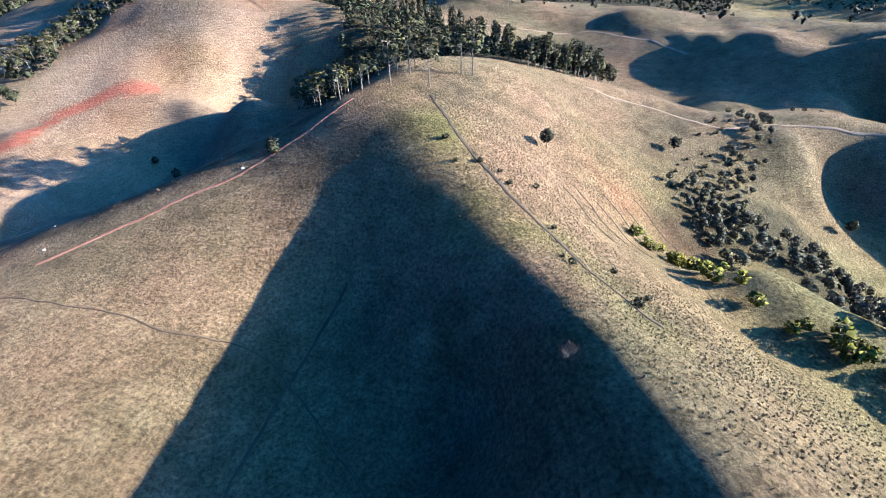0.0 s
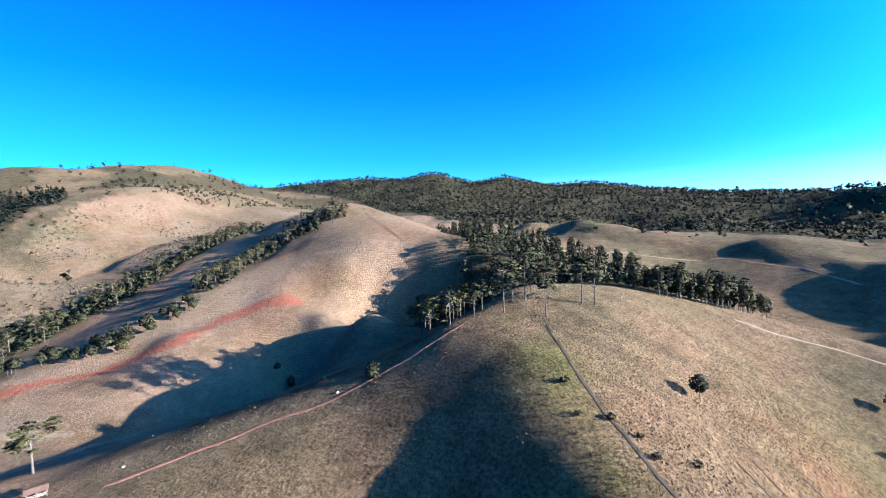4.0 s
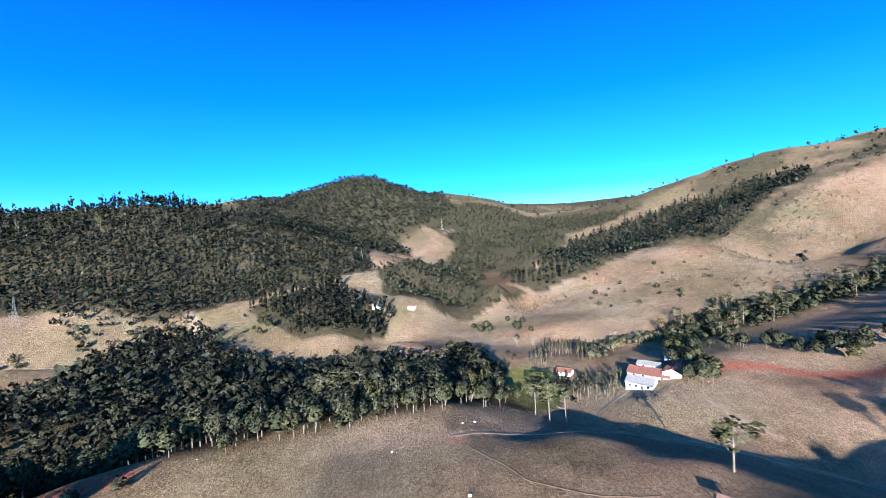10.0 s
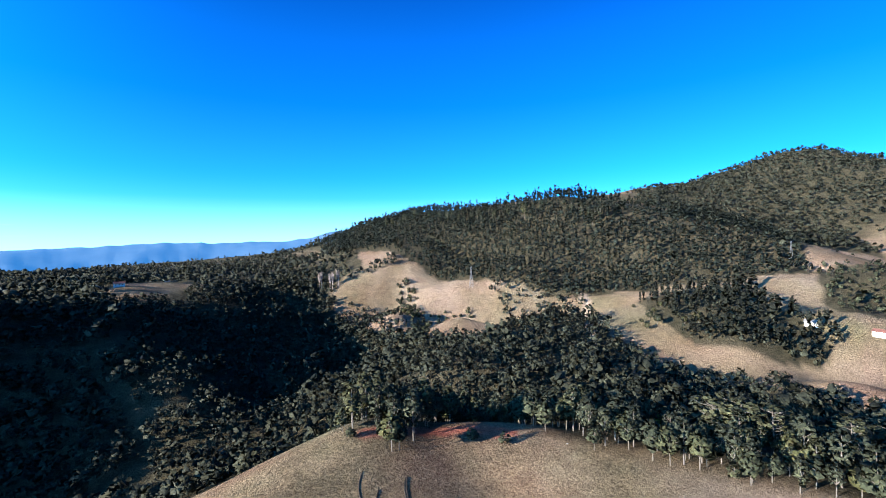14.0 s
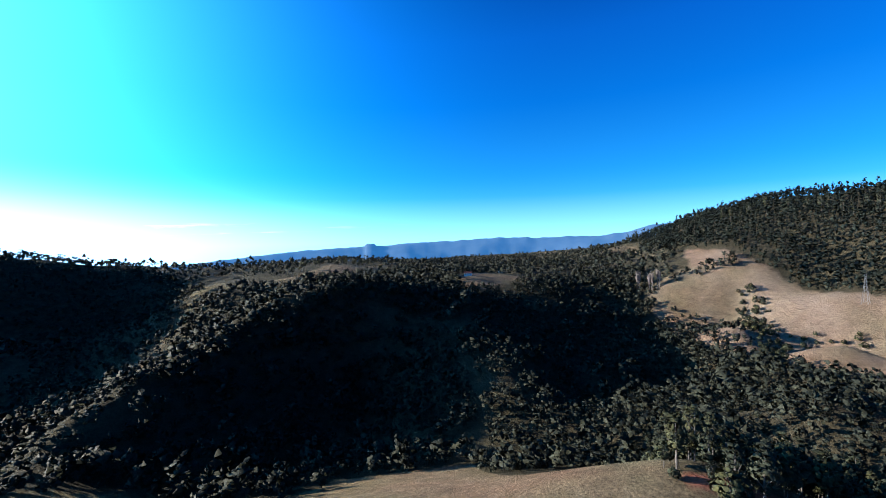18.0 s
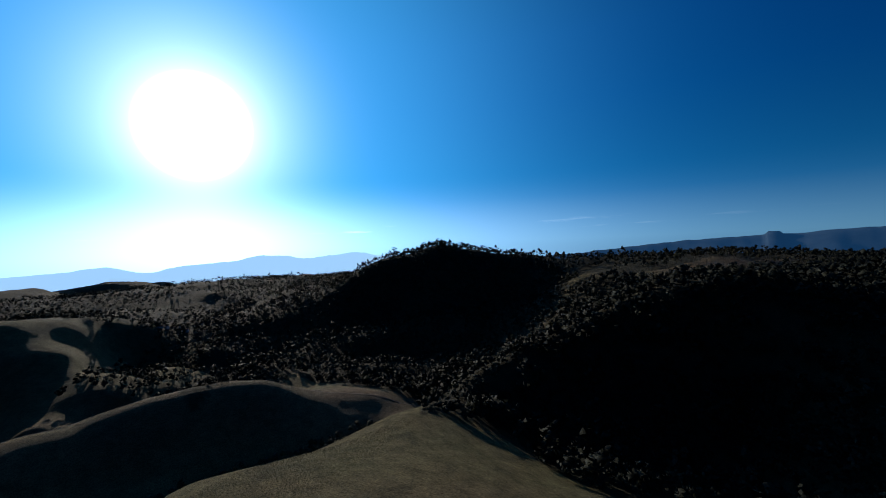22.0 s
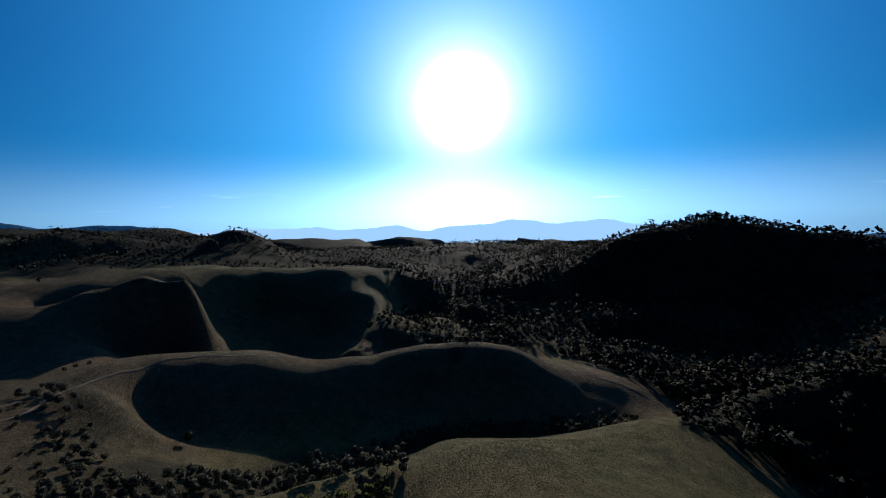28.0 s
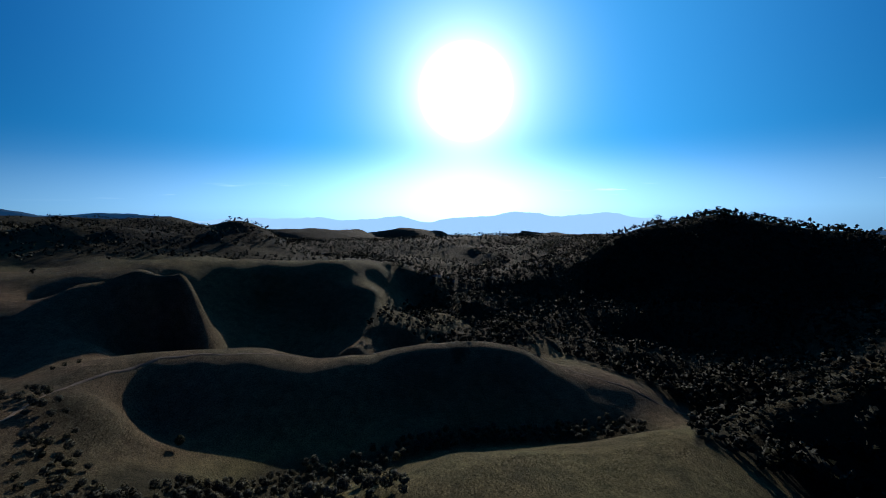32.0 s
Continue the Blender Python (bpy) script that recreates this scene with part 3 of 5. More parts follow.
FAR_NE_WOOD = [(-1206, 1431), (-1059, 1543), (-882, 1652), (-736, 1664), (-563, 1676), (-418, 1718), (-280, 1746), (-109, 1765), (42, 1872), (305, 1952), (652, 1866), (893, 1763), (403, 691), (298, 742), (201, 754), (110, 792), (12, 850), (-86, 795), (-222, 769), (-375, 927), (-687, 1220), (-920, 1309)]
SOUTH_WOOD = [(-223, -1028), (91, -1868), (307, -1008), (377, -944), (420, -754), (450, -565), (885, -647), (849, -676), (1046, -1451), (546, -1758), (87, -1916), (-333, -1734)]


EDGE = [(-87, -258), (-65, -134), (-133, -199), (-151, -164), (-137, -107), (-150, -90), (-156, -70), (-162, -53), (-171, -38), (-189, -26), (-212, -12)]
MEADOW_WOOD = [(-411, -304), (-444, -288), (-479, -279), (-522, -239), (-477, -204), (-436, -148), (-405, -132), (-367, -155), (-350, -202), (-369, -238)]
BACK_WOOD = [(-641, -29), (-651, 18), (-1078, 112), (-1100, 209), (-1167, 373), (-1136, 523), (-1067, 591), (-860, 505), (-845, 429), (-794, 361), (-743, 306), (-788, 254), (-649, 153), (-596, 82), (-567, 17)]
PEAK_WOOD = [(-1091, -842), (-1304, -911), (-1491, -914), (-1648, -852), (-1759, -739), (-1785, -675), (-1825, -556), (-1804, -434), (-1766, -357), (-1359, -240), (-1245, -298), (-1092, -361), (-964, -266), (-895, -318), (-655, -251), (-677, -292), (-687, -358), (-657, -417)]
EAST_WOOD = [(412, -160), (563, -79), (360, 19), (483, 63), (538, 53), (692, -21), (569, -69), (512, -140), (483, -227), (360, -218)]
LAWN = [(-247, -10), (-269, -5), (-279, 7), (-271, 23), (-251, 28), (-211, 24), (-194, 10), (-196, -1)]
MEADOW = [(-429, -390), (-463, -334), (-515, -283), (-561, -225), (-544, -166), (-416, -119), (-291, -94), (-326, -210), (-325, -266), (-390, -354)]
KNOBS = [(-131, -618), (-202, -627), (-250, -620), (-295, -583), (-315, -506), (-331, -452), (-332, -413), (-209, -321), (-200, -380), (-210, -474), (-203, -555), (-173, -580)]
TAN_HILLS = [(-393, 13), (-450, -89), (-634, -4), (-638, 121), (-733, 292), (-467, 301), (-404, 188)]
TAN_HILLS_2 = [(-448, 358), (-765, 375), (-819, 481), (-872, 709), (-660, 719), (-459, 537)]
FIELD = [(-819, -86), (-832, -56), (-637, -15), (-581, -12), (-639, -53)]
RED_BANK = [(-247, 105), (-249, 134), (-234, 169), (-216, 184), (-220, 217), (-204, 235), (-179, 249)]
PINK_BANK = [(-56, -129), (-74, -130), (-91, -126), (-106, -116)]
CREST_TRACK = [(-93, 65), (-81, 79), (-67, 94), (-54, 103), (-44, 112), (-37, 118), (-30, 126), (-23, 135), (-18, 145)]
SPUR_LINE = [(12, 148), (22, 115), (30, 98), (37, 86), (45, 75), (51, 67), (56, 57), (62, 48), (67, 39)]
COW_PATH = [(-93, 52), (-70, 51), (-57, 50), (-48, 47), (-32, 48), (-23, 47), (-15, 41), (-8, 34), (1, 25), (8, 17)]
DARK_LINE = [(-7, 69), (-12, 59), (-15, 46), (-18, 32), (-19, 19), (-19, 11)]
F_FENCE = [(-219, 425), (-184, 386), (-158, 368), (-134, 345)]
EAST_TRACK = [(92, 227), (136, 234), (175, 225), (204, 234), (237, 230), (269, 223), (294, 208), (319, 187), (344, 162), (366, 119), (386, 83), (396, 54), (404, 24), (410, -6), (410, -38), (405, -64), (399, -85), (384, -130), (374, -156), (365, -176)]
HOUSE_ROAD = [(-197, 38), (-211, 46), (-227, 57), (-242, 68), (-260, 88), (-254, 99)]
PALE_PATH = [(-219, 90), (-208, 91), (-199, 94), (-187, 98), (-179, 103)]
VALLEY_ROAD = [(-143, -15), (-148, -10), (-159, 6), (-156, 25), (-177, 46), (-176, 73), (-160, 96), (-149, 118)]
FAR_ROAD = [(-424, -390), (-396, -358), (-332, -293), (-287, -247)]
CUT_ROAD = [(-1216, -207), (-1149, -230), (-1098, -255), (-1038, -208), (-1000, -225), (-1006, -278)]
SCRUB_VALLEY = [(-629, -232), (-658, -203), (-908, -181), (-1064, -180), (-1234, -310), (-1406, -336), (-1446, -291), (-1590, -106), (-1422, 25), (-1364, 140), (-1225, 311), (-1147, 189), (-1142, 104), (-655, 18), (-633, -28), (-570, 3), (-476, -53), (-454, -101), (-514, -177)]
RIDGE_SCRUB = [(-1015, 596), (-1014, 701), (-992, 799), (-890, 914), (-791, 940), (-680, 831), (-732, 736), (-757, 659), (-796, 620)]
KNOLL_EDGE = [(-98, 290), (-27, 146), (-21, 169), (-10, 174), (-3, 180)]
GROVE_BACK = [(53, 234), (74, 251), (103, 271), (119, 297)]
GROVE_TOP = [(-142, 542), (-106, 489), (-64, 435), (-21, 399), (20, 359), (46, 327)]
FENCE_WOOD = [(-270, 264), (-289, 309), (-288, 357), (-251, 376), (-234, 391)]
BANK_WOOD = [(-302, 120), (-286, 153), (-256, 179), (-262, 198), (-258, 223)]
YELLOW_LINE = [(89, 109), (103, 107), (98, 76), (102, 67), (111, 59), (118, 52), (125, 46), (134, 29)]
GULLY_NEAR = [(135, 134), (155, 131), (176, 124), (207, 121), (222, 105), (147, 36)]
FARM_GREEN = [(-266, 31), (-244, 33), (-226, 36), (-227, 43), (-233, 48), (-243, 55)]
FARM_BACK = [(-299, 53), (-344, 66), (-356, 79), (-360, 94), (-364, 108)]
FARM_SIDE = [(-348, 121), (-271, 100), (-246, 96), (-234, 96)]
LAWN_TREES = [(-277, 16), (-303, 21), (-336, 32), (-349, 46), (-301, 50)]
BOARD_FENCE = [(-198, 41), (-208, 47), (-214, 54), (-217, 64), (-220, 73), (-229, 81)]
LAWN_FENCE = [(-198, -13), (-186, -4), (-189, 5), (-196, 15)]
BIG_ARAUCARIAS = [(-193, 13), (-183, 19), (-189, 26)]
EAST_FOREST = [(760, 150), (700, 600), (520, 1000), (900, 1700), (1700, 1400), (2100, 700), (2150, 0), (2000, -900), (1200, -1000), (1050, -600), (1050, -100), (880, 60)]
BURNT = [(-159, -23), (-188, -16), (-210, 2), (-192, 25), (-184, 34), (-156, 18), (-143, -11), (-144, -18)]


# ---- ground ----
def build_ground():
    na, rings = 680, [0.0]
    r = 10.0
    while r < 4750:
        rings.append(r)
        r *= 1.0185
    a = np.arange(na) * 2 * np.pi / na
    rr = np.array(rings[1:])
    x, y = (rr[:, None] * np.cos(a)).ravel(), (rr[:, None] * np.sin(a)).ravel()
    x, y = np.append(x, 0.0), np.append(y, 0.0)
    z = height(x, y)
    n = len(rr)
    i, j = np.meshgrid(np.arange(n - 1), np.arange(na), indexing="ij")
    k = (j + 1) % na
    quads = np.stack([i * na + j, (i + 1) * na + j, (i + 1) * na + k, i * na + k], -1).reshape(-1, 4)
    centre = n * na
    tris = np.stack([np.full(na, centre), np.arange(na), (np.arange(na) + 1) % na], -1)
    me = bpy.data.meshes.new("ground")
    nv, nq = len(x), len(quads)
    me.vertices.add(nv)
    me.vertices.foreach_set("co", np.stack([x, y, z], -1).ravel())
    me.loops.add(nq * 4 + na * 3)
    me.loops.foreach_set("vertex_index", np.concatenate([quads.ravel(), tris.ravel()]))
    me.polygons.add(nq + na)
    me.polygons.foreach_set("loop_start", np.concatenate([np.arange(nq) * 4, nq * 4 + np.arange(na) * 3]))
    me.polygons.foreach_set("use_smooth", np.ones(nq + na, bool))
    me.update(calc_edges=True)
    cov = np.zeros((nv, 4))
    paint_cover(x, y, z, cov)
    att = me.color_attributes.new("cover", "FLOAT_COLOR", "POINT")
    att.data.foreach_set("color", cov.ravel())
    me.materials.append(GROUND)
    ob = new("ground", me)
    return tagged(ob, "dry brown and green grass hills with dirt tracks", "ground", kind="structure")


def paint_cover(x, y, z, cov):
    far = np.hypot(x, y)

    def soft(d, w, edge):
        return np.clip((w - d) / edge + 0.5, 0, 1)
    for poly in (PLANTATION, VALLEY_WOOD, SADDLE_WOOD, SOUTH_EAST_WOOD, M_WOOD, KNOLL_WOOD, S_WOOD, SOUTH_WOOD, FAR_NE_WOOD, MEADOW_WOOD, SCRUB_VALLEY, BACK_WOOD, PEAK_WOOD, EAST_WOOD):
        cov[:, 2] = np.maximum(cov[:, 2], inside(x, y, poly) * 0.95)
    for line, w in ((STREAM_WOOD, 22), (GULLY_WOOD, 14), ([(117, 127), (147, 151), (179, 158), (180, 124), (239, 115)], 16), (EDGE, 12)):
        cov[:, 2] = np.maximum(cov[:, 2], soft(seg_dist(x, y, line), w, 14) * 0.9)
    cov[:, 2] = np.maximum(cov[:, 2], np.clip((far - 300) / 150, 0, 1) * np.clip(0.22 + 0.35 * fbm(x, y, 60, 62, 4), 0, 1))
    # scrub in patches on the far hills
    scrub = np.clip((fbm(x, y, 190, 21, 4) + 0.06) * 6, 0, 1) * np.clip((far - 650) / 200, 0, 1)
    for poly in (TAN_HILLS, TAN_HILLS_2, KNOBS, FIELD):
        scrub *= 1 - inside(x, y, poly) * 0.85
    cov[:, 2] = np.maximum(cov[:, 2], scrub * 0.8)
    cov[:, 2] = np.maximum(cov[:, 2], np.clip((x - 700) / 100, 0, 1) * np.clip(1.3 + fbm(x, y, 160, 23, 3), 0, 1))
    cov[:, 2] = np.maximum(cov[:, 2], np.clip((far - 1700) / 300, 0, 1) * 0.95)
    near = np.clip((420 - far) / 120, 0, 1)
    cov[:, 2] = np.maximum(cov[:, 2], np.clip((fbm(x, y, 22, 33, 4) - 0.22) * 4, 0, 1) * 0.35 * near)
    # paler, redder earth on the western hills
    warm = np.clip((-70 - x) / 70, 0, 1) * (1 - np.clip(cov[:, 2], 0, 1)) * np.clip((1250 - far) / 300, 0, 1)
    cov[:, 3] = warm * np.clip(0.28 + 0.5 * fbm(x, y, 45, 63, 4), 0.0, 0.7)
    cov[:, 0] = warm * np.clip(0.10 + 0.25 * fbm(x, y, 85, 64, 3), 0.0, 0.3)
    # greener sunny slopes, the lawn and the meadow
    cov[:, 1] = soft(seg_dist(x + 8, y, SPUR_LINE), 12, 16) * 0.75 * np.clip(0.6 + fbm(x, y, 25, 41, 3), 0, 1)
    cov[:, 1] = np.maximum(cov[:, 1], np.clip((x - 60) / 60, 0, 1) * np.clip((200 - y) / 60, 0, 1) * 0.5 * near)
    for poly, amount in ((LAWN, 0.95), (MEADOW, 0.25), (KNOBS, 0.1)):
        cov[:, 1] = np.maximum(cov[:, 1], inside(x, y, poly) * amount)
    cov[:, 1] = np.maximum(cov[:, 1], np.clip((x - 380) / 150, 0, 1) * 0.45)
    lawn = inside(x, y, LAWN)
    cov[:, 0] *= 1 - lawn
    cov[:, 3] *= 1 - lawn
    # bare red earth and pale tracks
    for line, w in ((RED_BANK, 6.0), (PINK_BANK, 3.0)):
        bank = soft(seg_dist(x, y, line) + fbm(x, y, 14, 51, 3) * 2, w, 2)
        cov[:, 0] = np.maximum(cov[:, 0], bank)
        cov[:, 3] *= 1 - bank
    cov[:, 0] = np.maximum(cov[:, 0], soft(np.hypot((x + 100) / 1.5, y - 48) + fbm(x, y, 9, 52, 3) * 3, 7.0, 5) * 0.42)
    cov[:, 0] = np.maximum(cov[:, 0], soft(np.hypot(x + 142, y + 14), 4.0, 2))
    cov[:, 0] = np.maximum(cov[:, 0], inside(x, y, FIELD) * 0.12)
    for line, w, a in ((VALLEY_ROAD, 2.4, 0.8), (HOUSE_ROAD, 2.2, 0.6), (PALE_PATH, 1.8, 0.85), (FAR_ROAD, 5, 0.7), (CUT_ROAD, 4, 0.4)):
        cov[:, 3] = np.maximum(cov[:, 3], soft(seg_dist(x, y, line) + fbm(x, y, 8, 54, 2) * 0.8, w, 1.2) * a)
    # heathy slope west of the knoll, grey scrub beside the track, pink soil on its sunny side
    west = np.exp(-((x + 14) / 24) ** 2 - ((y - 112) / 26) ** 2)
    cov[:, 2] = np.maximum(cov[:, 2], west * np.clip(0.42 + 0.5 * fbm(x, y, 12, 56, 3), 0, 1))
    strip = soft(seg_dist(x, y, [(-117, 74), (-104, 85), (-91, 101), (-74, 113), (-59, 125), (-42, 132), (-30, 144)]), 6, 4)
    cov[:, 2] = np.maximum(cov[:, 2], strip * np.clip(0.6 + 0.6 * fbm(x, y, 6, 57, 3), 0, 1))
    pink = np.exp(-((x - 92) / 30) ** 2 - ((y - 132) / 30) ** 2)
    cov[:, 0] = np.maximum(cov[:, 0], pink * np.clip(0.22 + 0.25 * fbm(x, y, 20, 58, 3), 0, 1))
    # redder soil on the western shoulder, scrub on the gully side
    cov[:, 0] = np.maximum(cov[:, 0], np.clip((25 - y) / 40, 0, 1) * np.clip((10 - x) / 40, 0, 1) * near * np.clip(0.10 + 0.2 * fbm(x, y, 25, 59, 3), 0, 1) * (1 - cov[:, 2]))
    side = np.exp(-((x - 165) / 60) ** 2 - ((y - 200) / 62) ** 2)
    cov[:, 2] = np.maximum(cov[:, 2], side * np.clip(0.85 + 0.6 * fbm(x, y, 20, 60, 3), 0, 1))
    cov[:, 2] = np.maximum(cov[:, 2], np.clip((70 - seg_dist(x, y, [(-91, 616), (66, 611), (217, 520), (342, 572), (518, 507)])) / 40, 0, 1) * np.clip(0.45 + 0.5 * fbm(x, y, 40, 61, 3), 0, 1))
    # burnt strip, fence ditches
    cov[:, 2] = np.maximum(cov[:, 2], inside(x, y, BURNT) * np.clip(0.9 + fbm(x, y, 9, 55, 3), 0, 1))
    for line, w in ((F_FENCE, 1.6),):
        cov[:, 2] = np.maximum(cov[:, 2], soft(seg_dist(x, y, line), w, 1.0))


ground = build_ground()


# ---- trees ----
def leaf_cards(rng, centres, sizes, flat=1.0):
    """Small crossed leaf blades round each centre."""
    n = len(centres)
    u = rng.normal(size=(n, 3))
    u /= np.linalg.norm(u, axis=1, keepdims=True)
    v = np.cross(u, rng.normal(size=(n, 3)))
    v /= np.linalg.norm(v, axis=1, keepdims=True)
    u[:, 2] *= flat
    v[:, 2] *= flat
    s = sizes[:, None]
    q = np.stack([centres - u * s, centres - v * s * 0.7, centres + u * s, centres + v * s * 0.7], 1)
    return q.reshape(-1, 3), np.arange(n * 4).reshape(n, 4)


OCTA_V = np.array([(1, 0, 0), (-1, 0, 0), (0, 1, 0), (0, -1, 0), (0, 0, 1), (0, 0, -1)], float)
OCTA_F = np.array([(0, 2, 4), (2, 1, 4), (1, 3, 4), (3, 0, 4), (2, 0, 5), (1, 2, 5), (3, 1, 5), (0, 3, 5)])


def clumps(rng, centres, sizes, flat=0.75):
    """Lumpy little leaf masses."""
    n = len(centres)
    v = OCTA_V[None] * rng.uniform(0.6, 1.25, (n, 6, 1)) + rng.normal(0, 0.18, (n, 6, 3))
    ang = rng.uniform(0, 6.28, n)
    c, s = np.cos(ang)[:, None], np.sin(ang)[:, None]
    v = np.stack([v[..., 0] * c - v[..., 1] * s, v[..., 0] * s + v[..., 1] * c, v[..., 2] * flat], -1)
    v = v * sizes[:, None, None] + centres[:, None]
    f = OCTA_F[None] + (np.arange(n) * 6)[:, None, None]
    return v.reshape(-1, 3), f.reshape(-1, 3)


def tube(points, radii, sides=6):
    """Tapered stem through the points."""
    pts = np.array(points, float)
    vs, fs = [], []
    for i, p in enumerate(pts):
        d = pts[min(i + 1, len(pts) - 1)] - pts[max(i - 1, 0)]
        d /= np.linalg.norm(d) + 1e-9
        a = np.cross(d, (0, 0, 1) if abs(d[2]) < 0.9 else (1, 0, 0))
        a /= np.linalg.norm(a)
        b = np.cross(d, a)
        for k in range(sides):
            t = 2 * math.pi * k / sides
            vs.append(p + radii[i] * (math.cos(t) * a + math.sin(t) * b))
    for i in range(len(pts) - 1):
        for k in range(sides):
            k2 = (k + 1) % sides
            fs.append((i * sides + k, i * sides + k2, (i + 1) * sides + k2, (i + 1) * sides + k))
    fs.append(tuple(range(sides))[::-1])
    fs.append(tuple((len(pts) - 1) * sides + k for k in range(sides)))
    return vs, fs


def join(parts):
    vs, fs, off = [], [], 0
    for v, f in parts:
        vs.extend([tuple(p) for p in v])
        fs.extend([tuple(int(i) + off for i in face) for face in f])
        off += len(v)
    return vs, fs


def round_shading(v, f, centres, rng):
    """Faces turned outwards and soft normals that swell from each crown's centre."""
    out = v - centres
    out /= np.linalg.norm(out, axis=1, keepdims=True) + 1e-9
    face_n = np.cross(v[f[:, 1]] - v[f[:, 0]], v[f[:, 2]] - v[f[:, 0]])
    turn = np.einsum("ij,ij->i", face_n, out[f[:, 0]] + out[f[:, 1]] + out[f[:, 2]]) < 0
    f = np.where(turn[:, None], f[:, ::-1], f)
    n = out + rng.normal(0, 0.18, out.shape) + (0, 0, 0.15)
    return f, n / np.linalg.norm(n, axis=1, keepdims=True)


def crown_mesh(name, vf, material, centre, seed):
    rng = np.random.default_rng(seed)
    v = np.array(vf[0], float)
    tri = np.array([t for q in vf[1] for t in ((q[0], q[1], q[2]), *(((q[0], q[2], q[3]),) if len(q) > 3 else ()))])
    f, n = round_shading(v, tri, np.array(centre)[None], rng)
    me = mesh_of(name, (v, f), material, True)
    me.normals_split_custom_set_from_vertices(n)
    return me


def mesh_of(name, vf, material, smooth=False):
    me = bpy.data.meshes.new(name)
    me.from_pydata([tuple(map(float, p)) for p in vf[0]], [], [tuple(map(int, f)) for f in vf[1]])
    me.materials.append(material)
    if smooth:
        me.polygons.foreach_set("use_smooth", np.ones(len(me.polygons), bool))
    me.update()
    return me


def crown_points(rng, n, shape, lower):
    """Places on and in a lumpy crown of unit height and radius."""
    lobes = rng.normal(size=(9, 3))
    lobes /= np.linalg.norm(lobes, axis=1, keepdims=True)
    d = rng.normal(size=(n, 3))
    d /= np.linalg.norm(d, axis=1, keepdims=True)
    bulge = 0.68 + 0.4 * np.clip((d @ lobes.T).max(1), 0, 1) ** 4
    r = bulge * rng.uniform(0.55, 1.0, n) ** 0.5
    p = d * r[:, None]
    p[:, 2] = np.where(p[:, 2] < 0, p[:, 2] * lower, p[:, 2])
    if shape == "cone":
        k = 1.05 - 0.5 * (p[:, 2] + lower)
        p[:, :2] *= np.clip(k, 0.15, 1.2)[:, None]
    return p


def tree_parts(kind, seed):
    """(trunk, crown) geometry of one tree of about 10 m."""
    rng = np.random.default_rng(seed)
    lean = rng.normal(0, 0.25, 2)
    if kind == "araucaria":
        h = 15.0
        stem = [(0, 0, -0.6), (lean[0] * .3, lean[1] * .3, h * .35), (lean[0] * .7, lean[1] * .7, h * .7), (lean[0], lean[1], h * .97)]
        wood = [tube(stem, [0.27, 0.22, 0.17, 0.08], 7)]
        leaves, sizes = [], []
        for k in range(26):
            up = rng.uniform(0.55, 0.98) if k > 6 else rng.uniform(0.38, 0.6)
            a, reach = rng.uniform(0, 6.28), rng.uniform(3.0, 5.2) * (1.0 if up > 0.8 else 0.8)
            base = np.array((lean[0] * up, lean[1] * up, h * up - 0.6))
            tip = base + np.array((math.cos(a) * reach, math.sin(a) * reach, 0.8 + 1.4 * (1 - up)))
            mid = (base + tip) / 2 - np.array((0, 0, 0.35))
            wood.append(tube([base, mid, tip], [0.1, 0.07, 0.04], 3))
            if k > 5:
                n = 8
                leaves.append(tip + rng.normal(0, 1, (n, 3)) * (0.6, 0.6, 0.3) + (0, 0, 0.25))
                sizes.append(rng.uniform(0.45, 0.85, n))
        top = rng.normal(0, 1, (36, 3)) * (1.5, 1.5, 0.35) + (lean[0], lean[1], h * 0.98)
        c, s = np.concatenate(leaves + [top]), np.concatenate(sizes + [rng.uniform(0.45, 0.85, 36)])
        return join(wood), join([clumps(rng, c[::4], s[::4] * 1.1, 0.6), leaf_cards(rng, c, s * 1.15, 0.6)])
    h, rad, lower, start, shape, n = {
        "broadleaf": (10.0, 3.6, 0.7, 0.30, "round", 260), "eucalypt": (15.0, 3.0, 1.25, 0.22, "round", 270),
        "slender": (14.0, 1.6, 1.5, 0.3, "cone", 220), "shrub": (3.4, 1.7, 0.6, 0.1, "round", 100)}[kind]
    stem = [(0, 0, -0.6), (lean[0] * .5, lean[1] * .5, h * .4), (lean[0], lean[1], h * .85)]
    wood = [tube(stem, [0.017 * h, 0.013 * h, 0.005 * h], 6)]
    crown_r = h * (1 - start) / (1 + lower)
    centre = np.array((lean[0], lean[1], h - crown_r))
    for k in range(7):
        a, up = rng.uniform(0, 6.28), rng.uniform(0.32, 0.7)
        base = np.array((lean[0] * up, lean[1] * up, h * up))
        tip = base + np.array((math.cos(a) * rad * .7, math.sin(a) * rad * .7, h * 0.16))
        wood.append(tube([base, tip], [0.009 * h, 0.004 * h], 3))
    p = crown_points(rng, n, shape, lower) * (rad, rad, crown_r) + centre
    s = rng.uniform(0.2, 0.42, n) * rad ** 0.6
    return join(wood), join([clumps(rng, p[::14] * (0.9, 0.9, 1.0), s[::14] * 1.5), leaf_cards(rng, p, s * 0.85)])


def tree_proto(kind, leaf, bark, variants, seed):
    out = []
    for v in range(variants):
        wood, leaves = tree_parts(kind, seed + v)
        low, high = min(p[2] for p in leaves[0]), max(p[2] for p in leaves[0])
        out.append((mesh_of("trunk", wood, bark), crown_mesh("crown", leaves, leaf, (0, 0, low + 0.35 * (high - low)), seed + v)))
    return out


